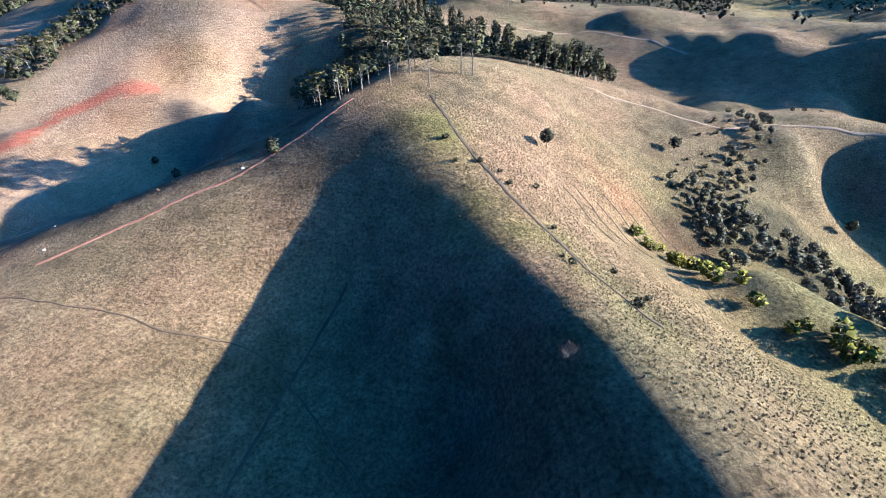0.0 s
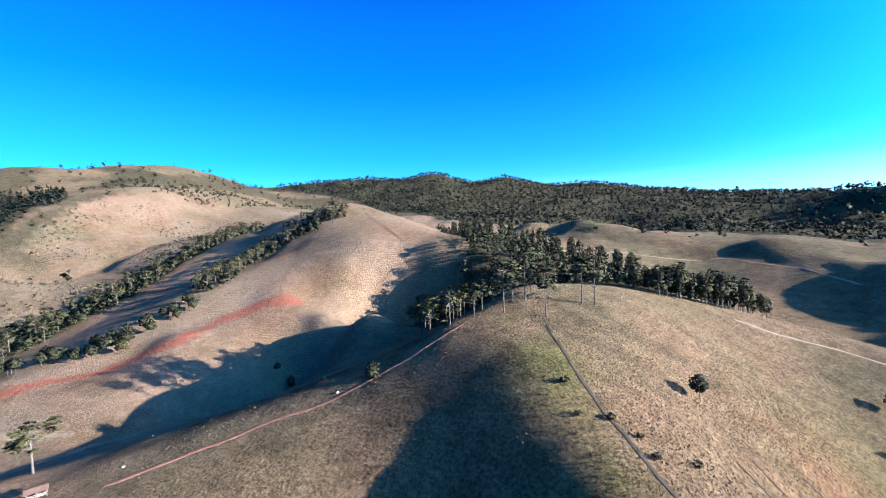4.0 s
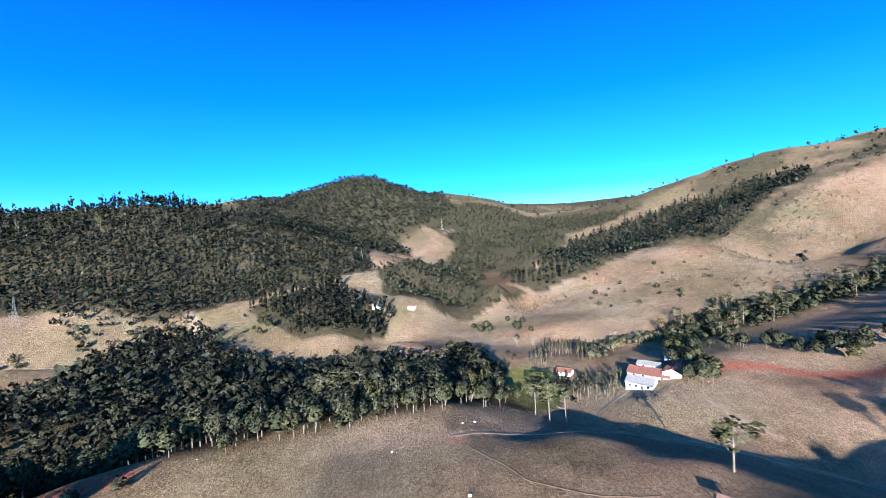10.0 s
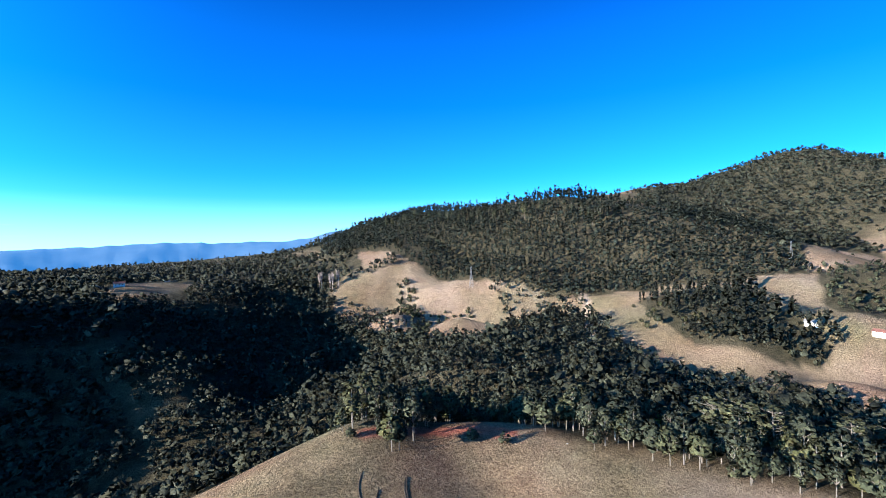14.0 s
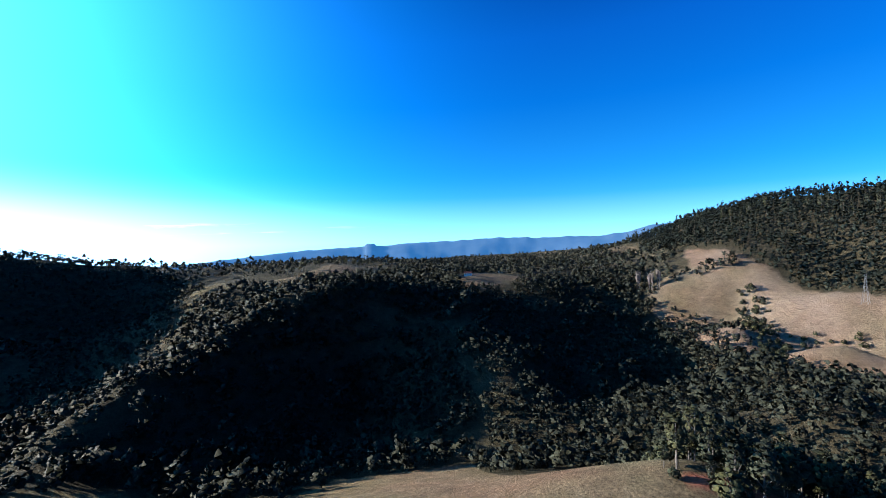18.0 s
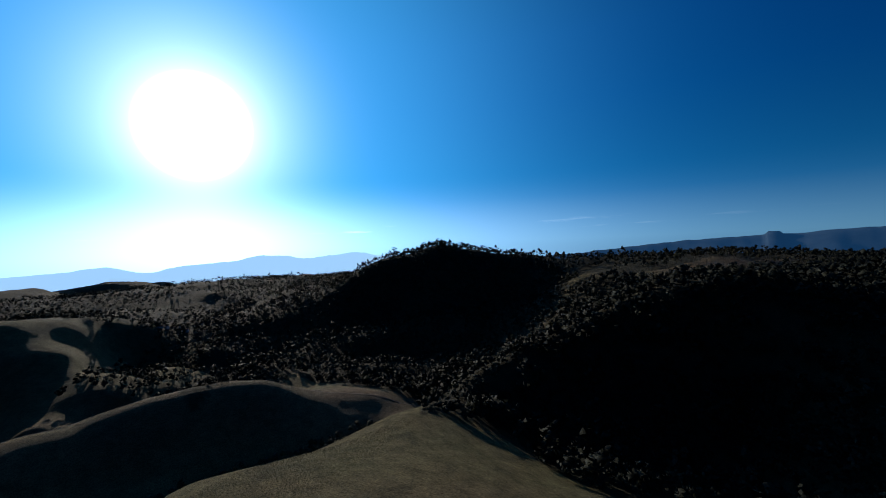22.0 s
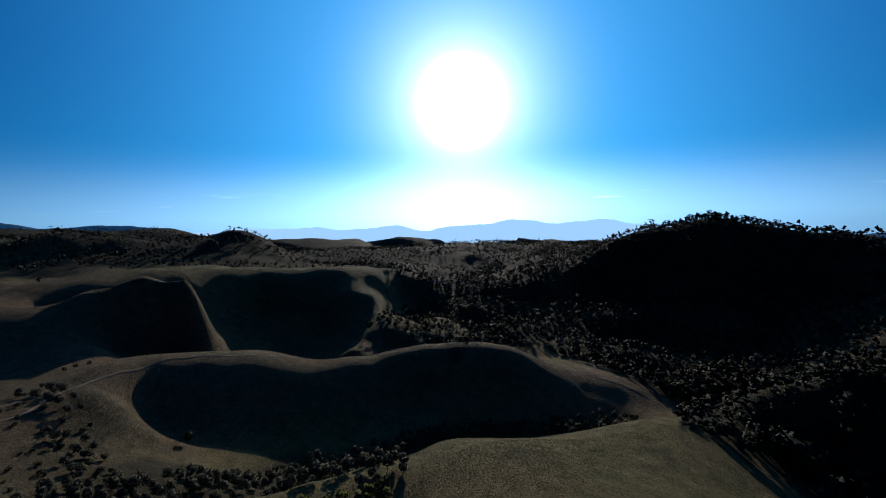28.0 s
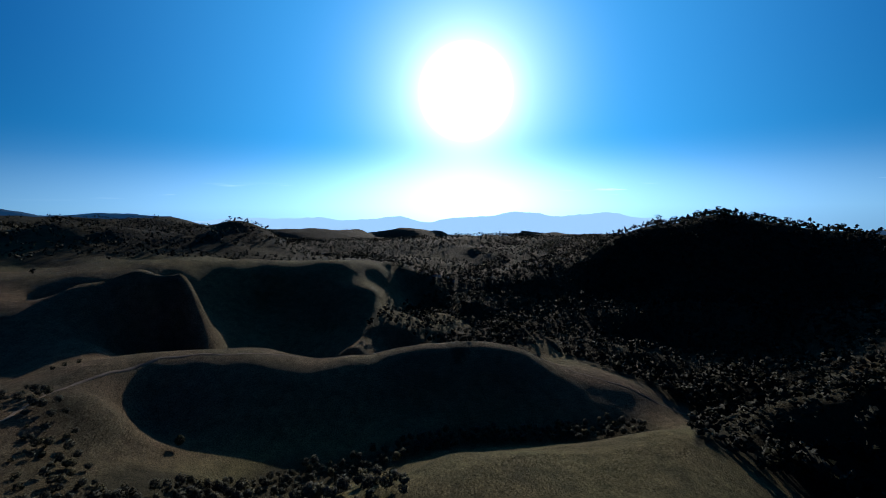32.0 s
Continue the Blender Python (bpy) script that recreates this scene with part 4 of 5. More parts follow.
def plant(kind_name, proto, x, y, z, size, label, category, group, turn, wide=1.0):
    """One tree or bush: an empty at its foot with trunk and crown."""
    top = new(kind_name)
    top.empty_display_size = 0.5
    top.matrix_basis = Matrix.LocRotScale((x, y, z), Euler((0, 0, turn)), (size * wide, size * wide, size))
    tagged(top, label, category, group)
    for nm, me in (("trunk", proto[0]), ("crown", proto[1])):
        o = new(nm, me)
        o.parent = top
    return top


def mass(name, x, y, sizes, seed, kind, material, label, category, per_tree=12, cards=1):
    """Far woods: one lumpy mesh of many trees."""
    rng = np.random.default_rng(seed)
    z = height(x, y)
    vs, fs, off = [], [], 0
    shapes, tones, hearts = [], [], []
    for v in range(10):
        if kind == "cone":
            c = crown_points(rng, per_tree, "cone", 1.6) * (1.5, 1.5, 3.2) + (0, 0, 5.5)
            s = rng.uniform(0.6, 1.1, per_tree)
        else:
            c = crown_points(rng, per_tree, "round", 0.6) * (2.6, 2.6, 2.6) + (0, 0, 3.4)
            s = rng.uniform(0.8, 1.6, per_tree)
        core = clumps(rng, c[::3] * (0.85, 0.85, 0.97), s[::3] * (1.1 if cards == 1 else 0.85), 1.3 if kind == "cone" else 0.8)
        tips = np.concatenate([c] + [c + rng.normal(0, 0.55, c.shape) for _ in range(cards)])
        card_v, card_f = leaf_cards(rng, tips, np.concatenate([s] * (cards + 1)) * (0.95 if cards == 1 else 0.58), 0.85)
        card_f = np.concatenate([card_f[:, :3], card_f[:, (0, 2, 3)]]) + len(core[0])
        k = np.array((*[rng.uniform(0.85, 1.2)] * 2, rng.uniform(0.8, 1.3)))
        shapes.append((np.concatenate([core[0], card_v]) * k, np.concatenate([core[1], card_f])))
    for i in range(len(x)):
        v, f = shapes[rng.integers(10)]
        a = rng.uniform(0, 6.28)
        c, s = math.cos(a) * sizes[i], math.sin(a) * sizes[i]
        vs.append(np.stack([v[:, 0] * c - v[:, 1] * s + x[i], v[:, 0] * s + v[:, 1] * c + y[i], v[:, 2] * sizes[i] + z[i]], -1))
        fs.append(f + off)
        off += len(v)
        tones.append(np.full(len(v), rng.uniform(0, 1)))
        hearts.append(np.tile((x[i], y[i], z[i] + 3.0 * sizes[i]), (len(v), 1)))
    v, f = np.concatenate(vs), np.concatenate(fs)
    f, normals = round_shading(v, f, np.concatenate(hearts), rng)
    me = bpy.data.meshes.new(name)
    me.vertices.add(len(v))
    me.vertices.foreach_set("co", v.ravel())
    me.loops.add(f.size)
    me.loops.foreach_set("vertex_index", f.ravel())
    me.polygons.add(len(f))
    me.polygons.foreach_set("loop_start", np.arange(len(f)) * 3)
    me.update(calc_edges=True)
    me.polygons.foreach_set("use_smooth", np.ones(len(f), bool))
    me.normals_split_custom_set_from_vertices(normals)
    me.attributes.new("tone", "FLOAT", "POINT").data.foreach_set("value", np.concatenate(tones))
    me.materials.append(material)
    return tagged(new(name, me), label, category, kind="stuff")


def woods(name, places, lo, hi, seed, kind, material, label, category, per_tree=12, cards=1):
    x, y = places
    rng = np.random.default_rng(seed + 1)
    gaps = fbm(x, y, 26, seed, 3) > -0.42
    x, y = x[gaps], y[gaps]
    sizes = lo + (hi - lo) * rng.beta(1.4, 2.4, len(x)) * (1.0 + 0.35 * fbm(x, y, 60, seed, 2))
    sizes *= np.where(rng.random(len(x)) < 0.09, 1.3, 1.0)
    mass(name, x, y, sizes, seed, kind, material, label, category, per_tree, cards)



# ---- far woods ----
def clear_of(places, line, width):
    x, y = places
    ok = seg_dist(x, y, line) > width
    return x[ok], y[ok]


def outside(places, poly):
    x, y = places
    ok = ~inside(x, y, poly)
    return x[ok], y[ok]


woods("tree_plantation", scatter(PLANTATION, 8.0, 11), 1.5, 2.3, 21, "cone", LEAF_PINE, "dense dark green plantation of slender trees", "woods", 7)
woods("valley_forest", outside(clear_of(scatter(VALLEY_WOOD, 7.6, 12, 0.93), EDGE, 17), KNOBS), 0.8, 2.5, 22, "round", LEAF_FAR, "dense dark native forest filling the valley", "woods", 12, 3)
woods("hilltop_forest", scatter(M_WOOD, 10, 13, 0.92), 1.1, 2.3, 23, "round", LEAF_FAR, "dark native forest covering a steep hill", "woods", 6)
woods("saddle_forest", scatter(SADDLE_WOOD, 9, 41, 0.9), 0.9, 2.2, 41, "round", LEAF_FAR, "dark forest in the saddle between two hills", "woods", 9)
woods("gully_mouth_forest", scatter(SOUTH_EAST_WOOD, 8, 42, 0.9), 0.7, 1.9, 42, "round", LEAF_FAR, "dark forest below the grassy spur", "woods", 10)
woods("knob_forest", outside(scatter([(-223, -367), (-264, -564), (-177, -619), (-262, -615), (-265, -650), (-128, -624), (-159, -587), (-171, -403)], 8, 43, 0.9), KNOBS), 0.8, 1.8, 43, "round", LEAF_FAR, "dark trees around the grassy knobs", "woods", 9)
woods("road_side_forest", scatter([(-327, -284), (-388, -366), (-432, -411), (-369, -469), (-338, -554), (-335, -455), (-291, -321)], 8, 44, 0.85), 0.8, 1.8, 44, "round", LEAF_FAR, "dark trees between the knobs and the dirt road", "woods", 9)
woods("ridge_forest", scatter(S_WOOD, 14, 14, 0.9), 1.3, 2.6, 24, "round", LEAF_FAR, "dark forest along a far ridge", "woods", 6)
woods("north_forest", scatter(FAR_NE_WOOD, 17, 15, 0.95), 1.4, 2.8, 25, "round", LEAF_FAR, "dark forest on far hills", "woods", 5)
woods("knoll_grove", scatter(KNOLL_WOOD, 7.5, 16, 0.92), 0.8, 1.6, 26, "round", LEAF_BROAD, "grove of dark trees behind the knoll", "woods", 14, 2)
woods("stream_grove", along(STREAM_WOOD, 5.5, 24, 17, 0.85), 0.6, 1.6, 27, "round", LEAF_BROAD, "strip of trees along the stream", "woods", 14)
woods("hillside_grove", along(FENCE_WOOD, 5.5, 17, 29, 0.85), 0.5, 1.5, 29, "round", LEAF_BROAD, "strip of dark trees up the hillside", "woods", 14)
woods("meadow_grove", scatter(MEADOW_WOOD, 7.5, 18, 0.9), 1.3, 2.2, 28, "cone", LEAF_FAR, "dark grove of tall trees in the meadow", "woods", 13)
woods("back_slope_forest", scatter(BACK_WOOD, 11, 20, 0.93), 1.4, 2.6, 30, "cone", LEAF_PINE, "dark forest on the slope behind the bare hill", "woods", 7)
woods("ridge_scrub", scatter(RIDGE_SCRUB, 15, 33, 0.6), 0.9, 1.8, 33, "round", LEAF_FAR, "dark scrub over the top of the far ridge", "scrub", 6)
woods("peak_forest", scatter(PEAK_WOOD, 14, 31, 0.9), 1.4, 2.6, 31, "round", LEAF_FAR, "forest on the slopes of the highest peak", "woods", 8)
woods("east_valley_forest", scatter(EAST_WOOD, 9, 32, 0.85), 0.9, 2.0, 32, "round", LEAF_FAR, "dark trees in the deep eastern valley", "woods", 10)

woods("valley_floor_forest", scatter([(505, 67), (510, 132), (686, 117), (788, 95), (746, 134), (737, 164), (1101, -47), (1085, -67), (805, -11), (663, 15)], 10, 47, 0.85), 0.9, 1.8, 47, "round", LEAF_FAR, "dark trees on the eastern valley floor", "woods", 8)

woods("southern_forest", clear_of(scatter(SOUTH_WOOD, 19, 48, 0.95), [(580, -639), (419, -607), (405, -745), (370, -760), (328, -829)], 50), 1.5, 2.9, 48, "round", LEAF_FAR, "dark forest stretching to the southern mountains", "woods", 4)
for hill, seed in ((TAN_HILLS, 49), (TAN_HILLS_2, 50)):
    hx, hy = scatter(hill, 8, seed)
    ok = fbm(hx, hy, 70, seed, 3) > 0.08
    woods("hill_scrub", (hx[ok], hy[ok]), 0.25, 0.8, seed, "round", LEAF_GREY, "grey-green scrub in the folds of the tan hill", "scrub", 6)

wx, wy = scatter(SCRUB_VALLEY, 10, 51, 0.95)
ok = (fbm(wx, wy, 80, 52, 3) > -0.2) & ~inside(wx, wy, FIELD) & ~inside(wx, wy, TAN_HILLS) & (seg_dist(wx, wy, CUT_ROAD) > 30)
woods("valley_scrub", (wx[ok], wy[ok]), 0.6, 1.6, 53, "round", LEAF_BROAD, "grey-green scrub and trees across the far valley", "scrub", 7)


def far_scrub():
    """Trees in patches on the far hills."""
    rng = np.random.default_rng(77)
    r, a = np.sqrt(rng.uniform(620 ** 2, 2300 ** 2, 8500)), rng.uniform(0, 6.283, 8500)
    x, y = r * np.cos(a), r * np.sin(a)
    ok = (fbm(x, y, 190, 21, 4) > -0.02) & (x < 850)
    for poly in (PLANTATION, M_WOOD, S_WOOD, SOUTH_WOOD, FAR_NE_WOOD, BACK_WOOD, PEAK_WOOD, KNOBS, FIELD, TAN_HILLS, TAN_HILLS_2, MEADOW):
        ok &= ~inside(x, y, poly)
    mass("far_scrub", x[ok], y[ok], rng.uniform(0.9, 2.4, ok.sum()), 78, "round", LEAF_FAR, "scattered dark scrub trees on far hills", "woods", 5)


far_scrub()


def eastern_forest():
    """Closed forest on the eastern hills, with a few grassy openings."""
    x, y = scatter(EAST_FOREST, 14, 45, 0.95)
    ok = (fbm(x, y, 160, 23, 3) > -0.30) & ~inside(x, y, M_WOOD)
    woods("eastern_forest", (x[ok], y[ok]), 1.3, 2.4, 46, "round", LEAF_FAR, "dark forest rolling over the eastern hills", "woods", 3)


eastern_forest()

# ---- far mountains, air haze put in as blue colour and emission ----
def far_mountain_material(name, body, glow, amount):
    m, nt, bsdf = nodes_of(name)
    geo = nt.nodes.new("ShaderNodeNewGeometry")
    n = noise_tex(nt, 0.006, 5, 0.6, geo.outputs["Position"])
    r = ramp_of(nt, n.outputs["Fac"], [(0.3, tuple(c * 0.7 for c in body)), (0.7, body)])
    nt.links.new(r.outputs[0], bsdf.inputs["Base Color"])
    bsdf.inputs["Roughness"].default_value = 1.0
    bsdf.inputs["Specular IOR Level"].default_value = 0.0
    # steady emission stands in for the lit air in front of the range
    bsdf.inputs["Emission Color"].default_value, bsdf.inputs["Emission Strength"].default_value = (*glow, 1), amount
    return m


def mountain_range(name, crest, depth, material, seed, label):
    """A long range: crest line with slopes falling to both sides."""
    rng = np.random.default_rng(seed)
    pts = []
    for (ax, ay, az), (bx, by, bz) in zip(crest, crest[1:]):
        n = max(2, int(math.hypot(bx - ax, by - ay) / 25))
        for i in range(n):
            u = i / n
            u = u * u * (3 - 2 * u) if n > 8 else u
            pts.append((ax + (bx - ax) * i / n, ay + (by - ay) * i / n, az + (bz - az) * u))
    pts.append(crest[-1])
    pts = np.array(pts)
    rows = np.linspace(-1, 1, 21)
    out = pts[:, :2] / np.linalg.norm(pts[:, :2], axis=1, keepdims=True)
    vs, fs = [], []
    for k, v in enumerate(rows):
        x, y = pts[:, 0] + out[:, 0] * v * depth, pts[:, 1] + out[:, 1] * v * depth
        fall = abs(v) ** 1.1 * (pts[:, 2] + 260)
        z = pts[:, 2] - fall + fbm(x, y, 240, seed, 4) * 90 * abs(v) * (1.2 - abs(v)) * 2 + fbm(pts[:, 0], pts[:, 1], 90, seed + 1, 3) * 11 * (1 - abs(v)) ** 3
        vs.append(np.stack([x, y, z], -1))
    n = len(pts)
    for k in range(len(rows) - 1):
        for i in range(n - 1):
            fs.append((k * n + i, (k + 1) * n + i, (k + 1) * n + i + 1, k * n + i + 1))
    me = mesh_of(name, (np.concatenate(vs), fs), material, True)
    return tagged(new(name, me), label, "backdrop", kind="structure")


# haze painted in: bluish body colour plus a blue glow, stronger in the east
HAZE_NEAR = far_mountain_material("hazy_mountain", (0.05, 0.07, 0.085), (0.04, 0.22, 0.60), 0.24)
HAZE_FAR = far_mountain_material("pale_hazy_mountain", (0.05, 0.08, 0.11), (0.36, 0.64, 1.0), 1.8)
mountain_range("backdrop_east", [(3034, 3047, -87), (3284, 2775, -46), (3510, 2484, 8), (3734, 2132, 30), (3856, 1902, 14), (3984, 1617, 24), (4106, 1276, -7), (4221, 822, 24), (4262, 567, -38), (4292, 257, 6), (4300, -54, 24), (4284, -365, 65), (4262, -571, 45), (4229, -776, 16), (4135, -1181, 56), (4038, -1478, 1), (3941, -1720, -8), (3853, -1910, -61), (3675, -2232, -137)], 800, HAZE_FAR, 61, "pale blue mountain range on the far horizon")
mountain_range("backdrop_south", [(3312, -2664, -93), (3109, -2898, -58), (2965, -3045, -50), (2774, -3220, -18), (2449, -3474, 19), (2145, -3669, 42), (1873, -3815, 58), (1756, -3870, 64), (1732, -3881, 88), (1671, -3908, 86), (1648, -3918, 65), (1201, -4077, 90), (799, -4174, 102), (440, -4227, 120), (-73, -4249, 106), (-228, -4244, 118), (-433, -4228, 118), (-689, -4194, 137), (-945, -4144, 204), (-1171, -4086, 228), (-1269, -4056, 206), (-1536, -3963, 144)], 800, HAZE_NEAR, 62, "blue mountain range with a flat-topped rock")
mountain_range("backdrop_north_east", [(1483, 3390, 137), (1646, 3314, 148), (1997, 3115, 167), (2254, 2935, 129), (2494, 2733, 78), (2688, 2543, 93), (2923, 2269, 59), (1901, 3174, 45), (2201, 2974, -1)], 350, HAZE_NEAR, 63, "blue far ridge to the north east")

# ---- near trees and bushes ----
ARAUCARIA = tree_proto("araucaria", LEAF_ARAUCARIA, PALE_BARK, 5, 200)
DARK_ARAUCARIA = tree_proto("araucaria", LEAF_ARAUCARIA, BARK, 4, 280)
BROADLEAF = tree_proto("broadleaf", LEAF_BROAD, BARK, 6, 210)
EUCALYPT = tree_proto("eucalypt", LEAF_EUCALYPT, PALE_BARK, 6, 220)
GREY_TREE = tree_proto("broadleaf", LEAF_GREY, BARK, 5, 270)
SLENDER = tree_proto("slender", LEAF_EUCALYPT, BARK, 4, 230)
SHRUB = tree_proto("shrub", LEAF_BROAD, BARK, 5, 240)
YELLOW_SHRUB = tree_proto("shrub", LEAF_YELLOW, BARK, 4, 250)
YELLOW_TREE = tree_proto("broadleaf", LEAF_YELLOW, BARK, 1, 260)
pick = random.Random(5)


HOUSES = [(-235, 68), (-250, 76), (-246, 87), (-268, 80), (-279, 96), (-266, 31)]


def plant_at(name, protos, places, lo, hi, label, category, group, wide=1.0):
    xs, ys = places
    open_ = np.ones(len(xs), bool)
    for hx, hy in HOUSES:
        open_ &= np.hypot(xs - hx, ys - hy) > 11
    xs, ys = xs[open_], ys[open_]
    zs = height(xs, ys)
    for x, y, z in zip(xs, ys, zs):
        plant(name, pick.choice(protos), float(x), float(y), float(z) - 0.1, pick.uniform(lo, hi), label, category, group, pick.uniform(0, 6.28), wide)


def pairs(*p):
    return np.array([q[0] for q in p], float), np.array([q[1] for q in p], float)


plant_at("araucaria_tree", ARAUCARIA, pairs((-130, 68)), 0.98, 1.0, "pale-trunked araucaria pine standing by the dirt road", "tree", "lone araucarias", 1.3)
plant_at("araucaria_tree", ARAUCARIA, pairs((11, 159), (-6, 162), (24, 178), (29, 179), (1, 174)), 1.25, 1.45, "tall araucaria pine with bare trunk on the knoll", "tree", "knoll araucarias", 0.85)
plant_at("araucaria_tree", DARK_ARAUCARIA, along(KNOLL_EDGE, 8, 8, 301, 0.85), 0.65, 0.95, "araucaria pine with flat dark crown in the grove edge", "tree", "grove araucarias")
plant_at("araucaria_tree", ARAUCARIA, pairs((-164, -77), (-167, -70), (-173, -63), (-191, -50), (-212, -46), (-240, -40), *BIG_ARAUCARIAS), 1.0, 1.25, "large araucaria pine with pale branches at the forest edge", "tree", "forest edge araucarias")
plant_at("araucaria_tree", DARK_ARAUCARIA, along(STREAM_WOOD, 15, 24, 302, 0.8), 0.75, 1.1, "araucaria pine along the stream", "tree", "stream araucarias")
plant_at("araucaria_tree", DARK_ARAUCARIA, along(FENCE_WOOD, 11, 16, 303, 0.8), 0.8, 1.1, "araucaria pine scattered on the hillside", "tree", "hillside araucarias")
plant_at("eucalyptus_tree", EUCALYPT, along(EDGE, 6.5, 13, 304, 0.85), 0.5, 1.25, "slender grey-green eucalyptus with pale trunk", "tree", "forest edge eucalyptus")
plant_at("eucalyptus_tree", EUCALYPT, along(GROVE_BACK, 7, 10, 305, 0.9), 0.75, 1.35, "tall eucalyptus tree behind the knoll", "tree", "knoll eucalyptus", 1.1)
plant_at("eucalyptus_tree", EUCALYPT, along(GROVE_TOP, 11, 14, 306, 0.8), 1.1, 1.6, "eucalyptus tree in the grove below the ridge", "tree", "grove eucalyptus", 0.8)
plant_at("garden_tree", SLENDER, along(FARM_GREEN, 4.2, 7, 307, 0.9), 0.4, 0.75, "light green slender tree by the farm road", "tree", "farm trees", 1.3)
plant_at("garden_tree", BROADLEAF, along(BANK_WOOD, 8, 9, 308, 0.9), 0.8, 1.2, "dark leafy tree behind the farmhouse", "tree", "farm trees")
plant_at("garden_tree", SLENDER, along(LAWN_TREES, 5.0, 6, 309, 0.9), 0.6, 0.95, "tall thin tree beside the lawn", "tree", "farm trees", 0.9)
plant_at("yellow_tree", YELLOW_TREE, pairs((-335, 47), (-160, -95)), 0.75, 0.8, "bright yellow-green leafy tree", "tree", "yellow trees")
plant_at("broadleaf_tree", BROADLEAF, along(EDGE, 8, 18, 330, 0.7), 0.7, 1.35, "dark leafy tree at the edge of the valley forest", "tree", "forest edge trees")
plant_at("broadleaf_tree", BROADLEAF, along([(-246, -16), (-266, -23), (-283, -30), (-299, -39)], 8, 10, 310, 0.9), 0.8, 1.2, "dark leafy tree at the valley edge", "tree", "valley trees")
plant_at("broadleaf_tree", BROADLEAF, pairs((-146, 200), (225, 175)), 0.95, 1.0, "small lone leafy tree on a grassy slope", "tree", "lone trees", 0.75)
plant_at("broadleaf_tree", BROADLEAF, pairs((134, 194), (58, 137), (-350, -242), (-393, -291), (-391, -151)), 0.5, 0.8, "round leafy tree standing alone in the pasture", "tree", "lone trees", 1.1)
plant_at("shrub", SHRUB, pairs((-42, 115), (-42, 117), (-159, 205), (-146, -61), (-91, -118), (-100, -111), (-51, -129), (127, 128), (162, 148), (-308, -7), (-294, -1)), 1.0, 1.6, "scraggly grey-green shrub on the grass", "shrub", "pasture shrubs")
plant_at("yellow_shrub", YELLOW_SHRUB, along(YELLOW_LINE, 4.6, 3.6, 311, 0.8), 0.9, 1.6, "rounded yellow-green shrub along the gully", "shrub", "gully shrubs", 1.0)
plant_at("gully_tree", GREY_TREE, along(GULLY_NEAR + GULLY_WOOD, 6.0, 11, 312, 0.9), 0.4, 0.8, "grey-green bushy tree in the gully", "tree", "gully trees")
plant_at("shrub", SHRUB, along([(174, 331), (217, 296), (279, 257)], 14, 16, 313, 0.6), 0.7, 1.4, "dark shrub on the grassy ridge", "shrub", "ridge shrubs")
plant_at("shrub", SHRUB, scatter([(-580, 81), (-454, 79), (-406, 180), (-507, 235), (-601, 210)], 22, 314, 0.6), 0.9, 1.8, "dark shrub on the bare tan hill", "shrub", "hill shrubs")


def bare_tree(seed, h, spread, bark, twigs):
    """Leafless tree: forked limbs and twigs."""
    rng = np.random.default_rng(seed)
    stem = [tube([(0, 0, -0.5), (0.1, 0, h * 0.35), (0.2, 0.1, h * 0.55)], [0.03 * h, 0.024 * h, 0.018 * h], 6)]
    limbs = []
    for k in range(twigs):
        a, up = rng.uniform(0, 6.28), rng.uniform(0.22, 0.55)
        b = np.array((0.1, 0.05, h * up))
        m = b + np.array((math.cos(a), math.sin(a), 0)) * spread * 0.45 + (0, 0, h * 0.2)
        e = m + np.array((math.cos(a + 0.3), math.sin(a + 0.3), 0)) * spread * 0.5 + (0, 0, h * rng.uniform(0.12, 0.3))
        limbs.append(tube([b, m, e], [0.012 * h, 0.008 * h, 0.003 * h], 4))
        for j in range(3):
            e2 = m + rng.normal(0, 1, 3) * (spread * .3, spread * .3, h * .06) + (0, 0, h * .16)
            limbs.append(tube([m, e2], [0.006 * h, 0.003 * h], 3))
    return mesh_of("trunk", join(stem), bark), mesh_of("bare_crown", join(limbs), bark)


GREY_TWIG = plain_material("grey_twigs", (0.09, 0.075, 0.07), (0.20, 0.165, 0.15), 0.8)


def plant_bare(name, x, y, seed, h, spread, bark, twigs, label, group):
    top = new(name)
    top.matrix_basis = pose(x, y, ground_z(x, y), 0, 0, seed * 47)
    tagged(top, label, "tree", group)
    for nm, me in zip(("trunk", "bare_crown"), bare_tree(seed, h, spread, bark, twigs)):
        o = new(nm, me)
        o.parent = top


plant_bare("bare_tree", -155, -105, 3, 14, 3.5, PALE_BARK, 16, "leafless pale dead tree at the forest edge", "bare trees")
plant_bare("bare_shrub", 46, 29, 4, 3.2, 2.2, PALE_BARK, 18, "leafless pale shrub on the shaded slope", "bare trees")
plant_bare("bare_shrub", 21, 18, 5, 3.0, 1.2, PALE_BARK, 8, "thin leafless sapling on the shaded slope", "bare trees")
plant_bare("bare_tree", -360, -2, 6, 9, 3.5, GREY_TWIG, 14, "leafless greyish-purple tree beside the lawn", "bare trees")
plant_bare("bare_tree", -361, 11, 7, 8, 3.5, GREY_TWIG, 14, "leafless greyish-purple tree beside the lawn", "bare trees")
bx, by = scatter([(-135, -651), (-159, -621), (-180, -620), (-157, -647)], 7, 315)
for i in range(len(bx)):
    plant_bare("bare_poplar", float(bx[i]), float(by[i]), 20 + i % 4, 25, 2.6, GREY_TWIG, 22, "tall leafless grey tree above the knob", "bare poplars")
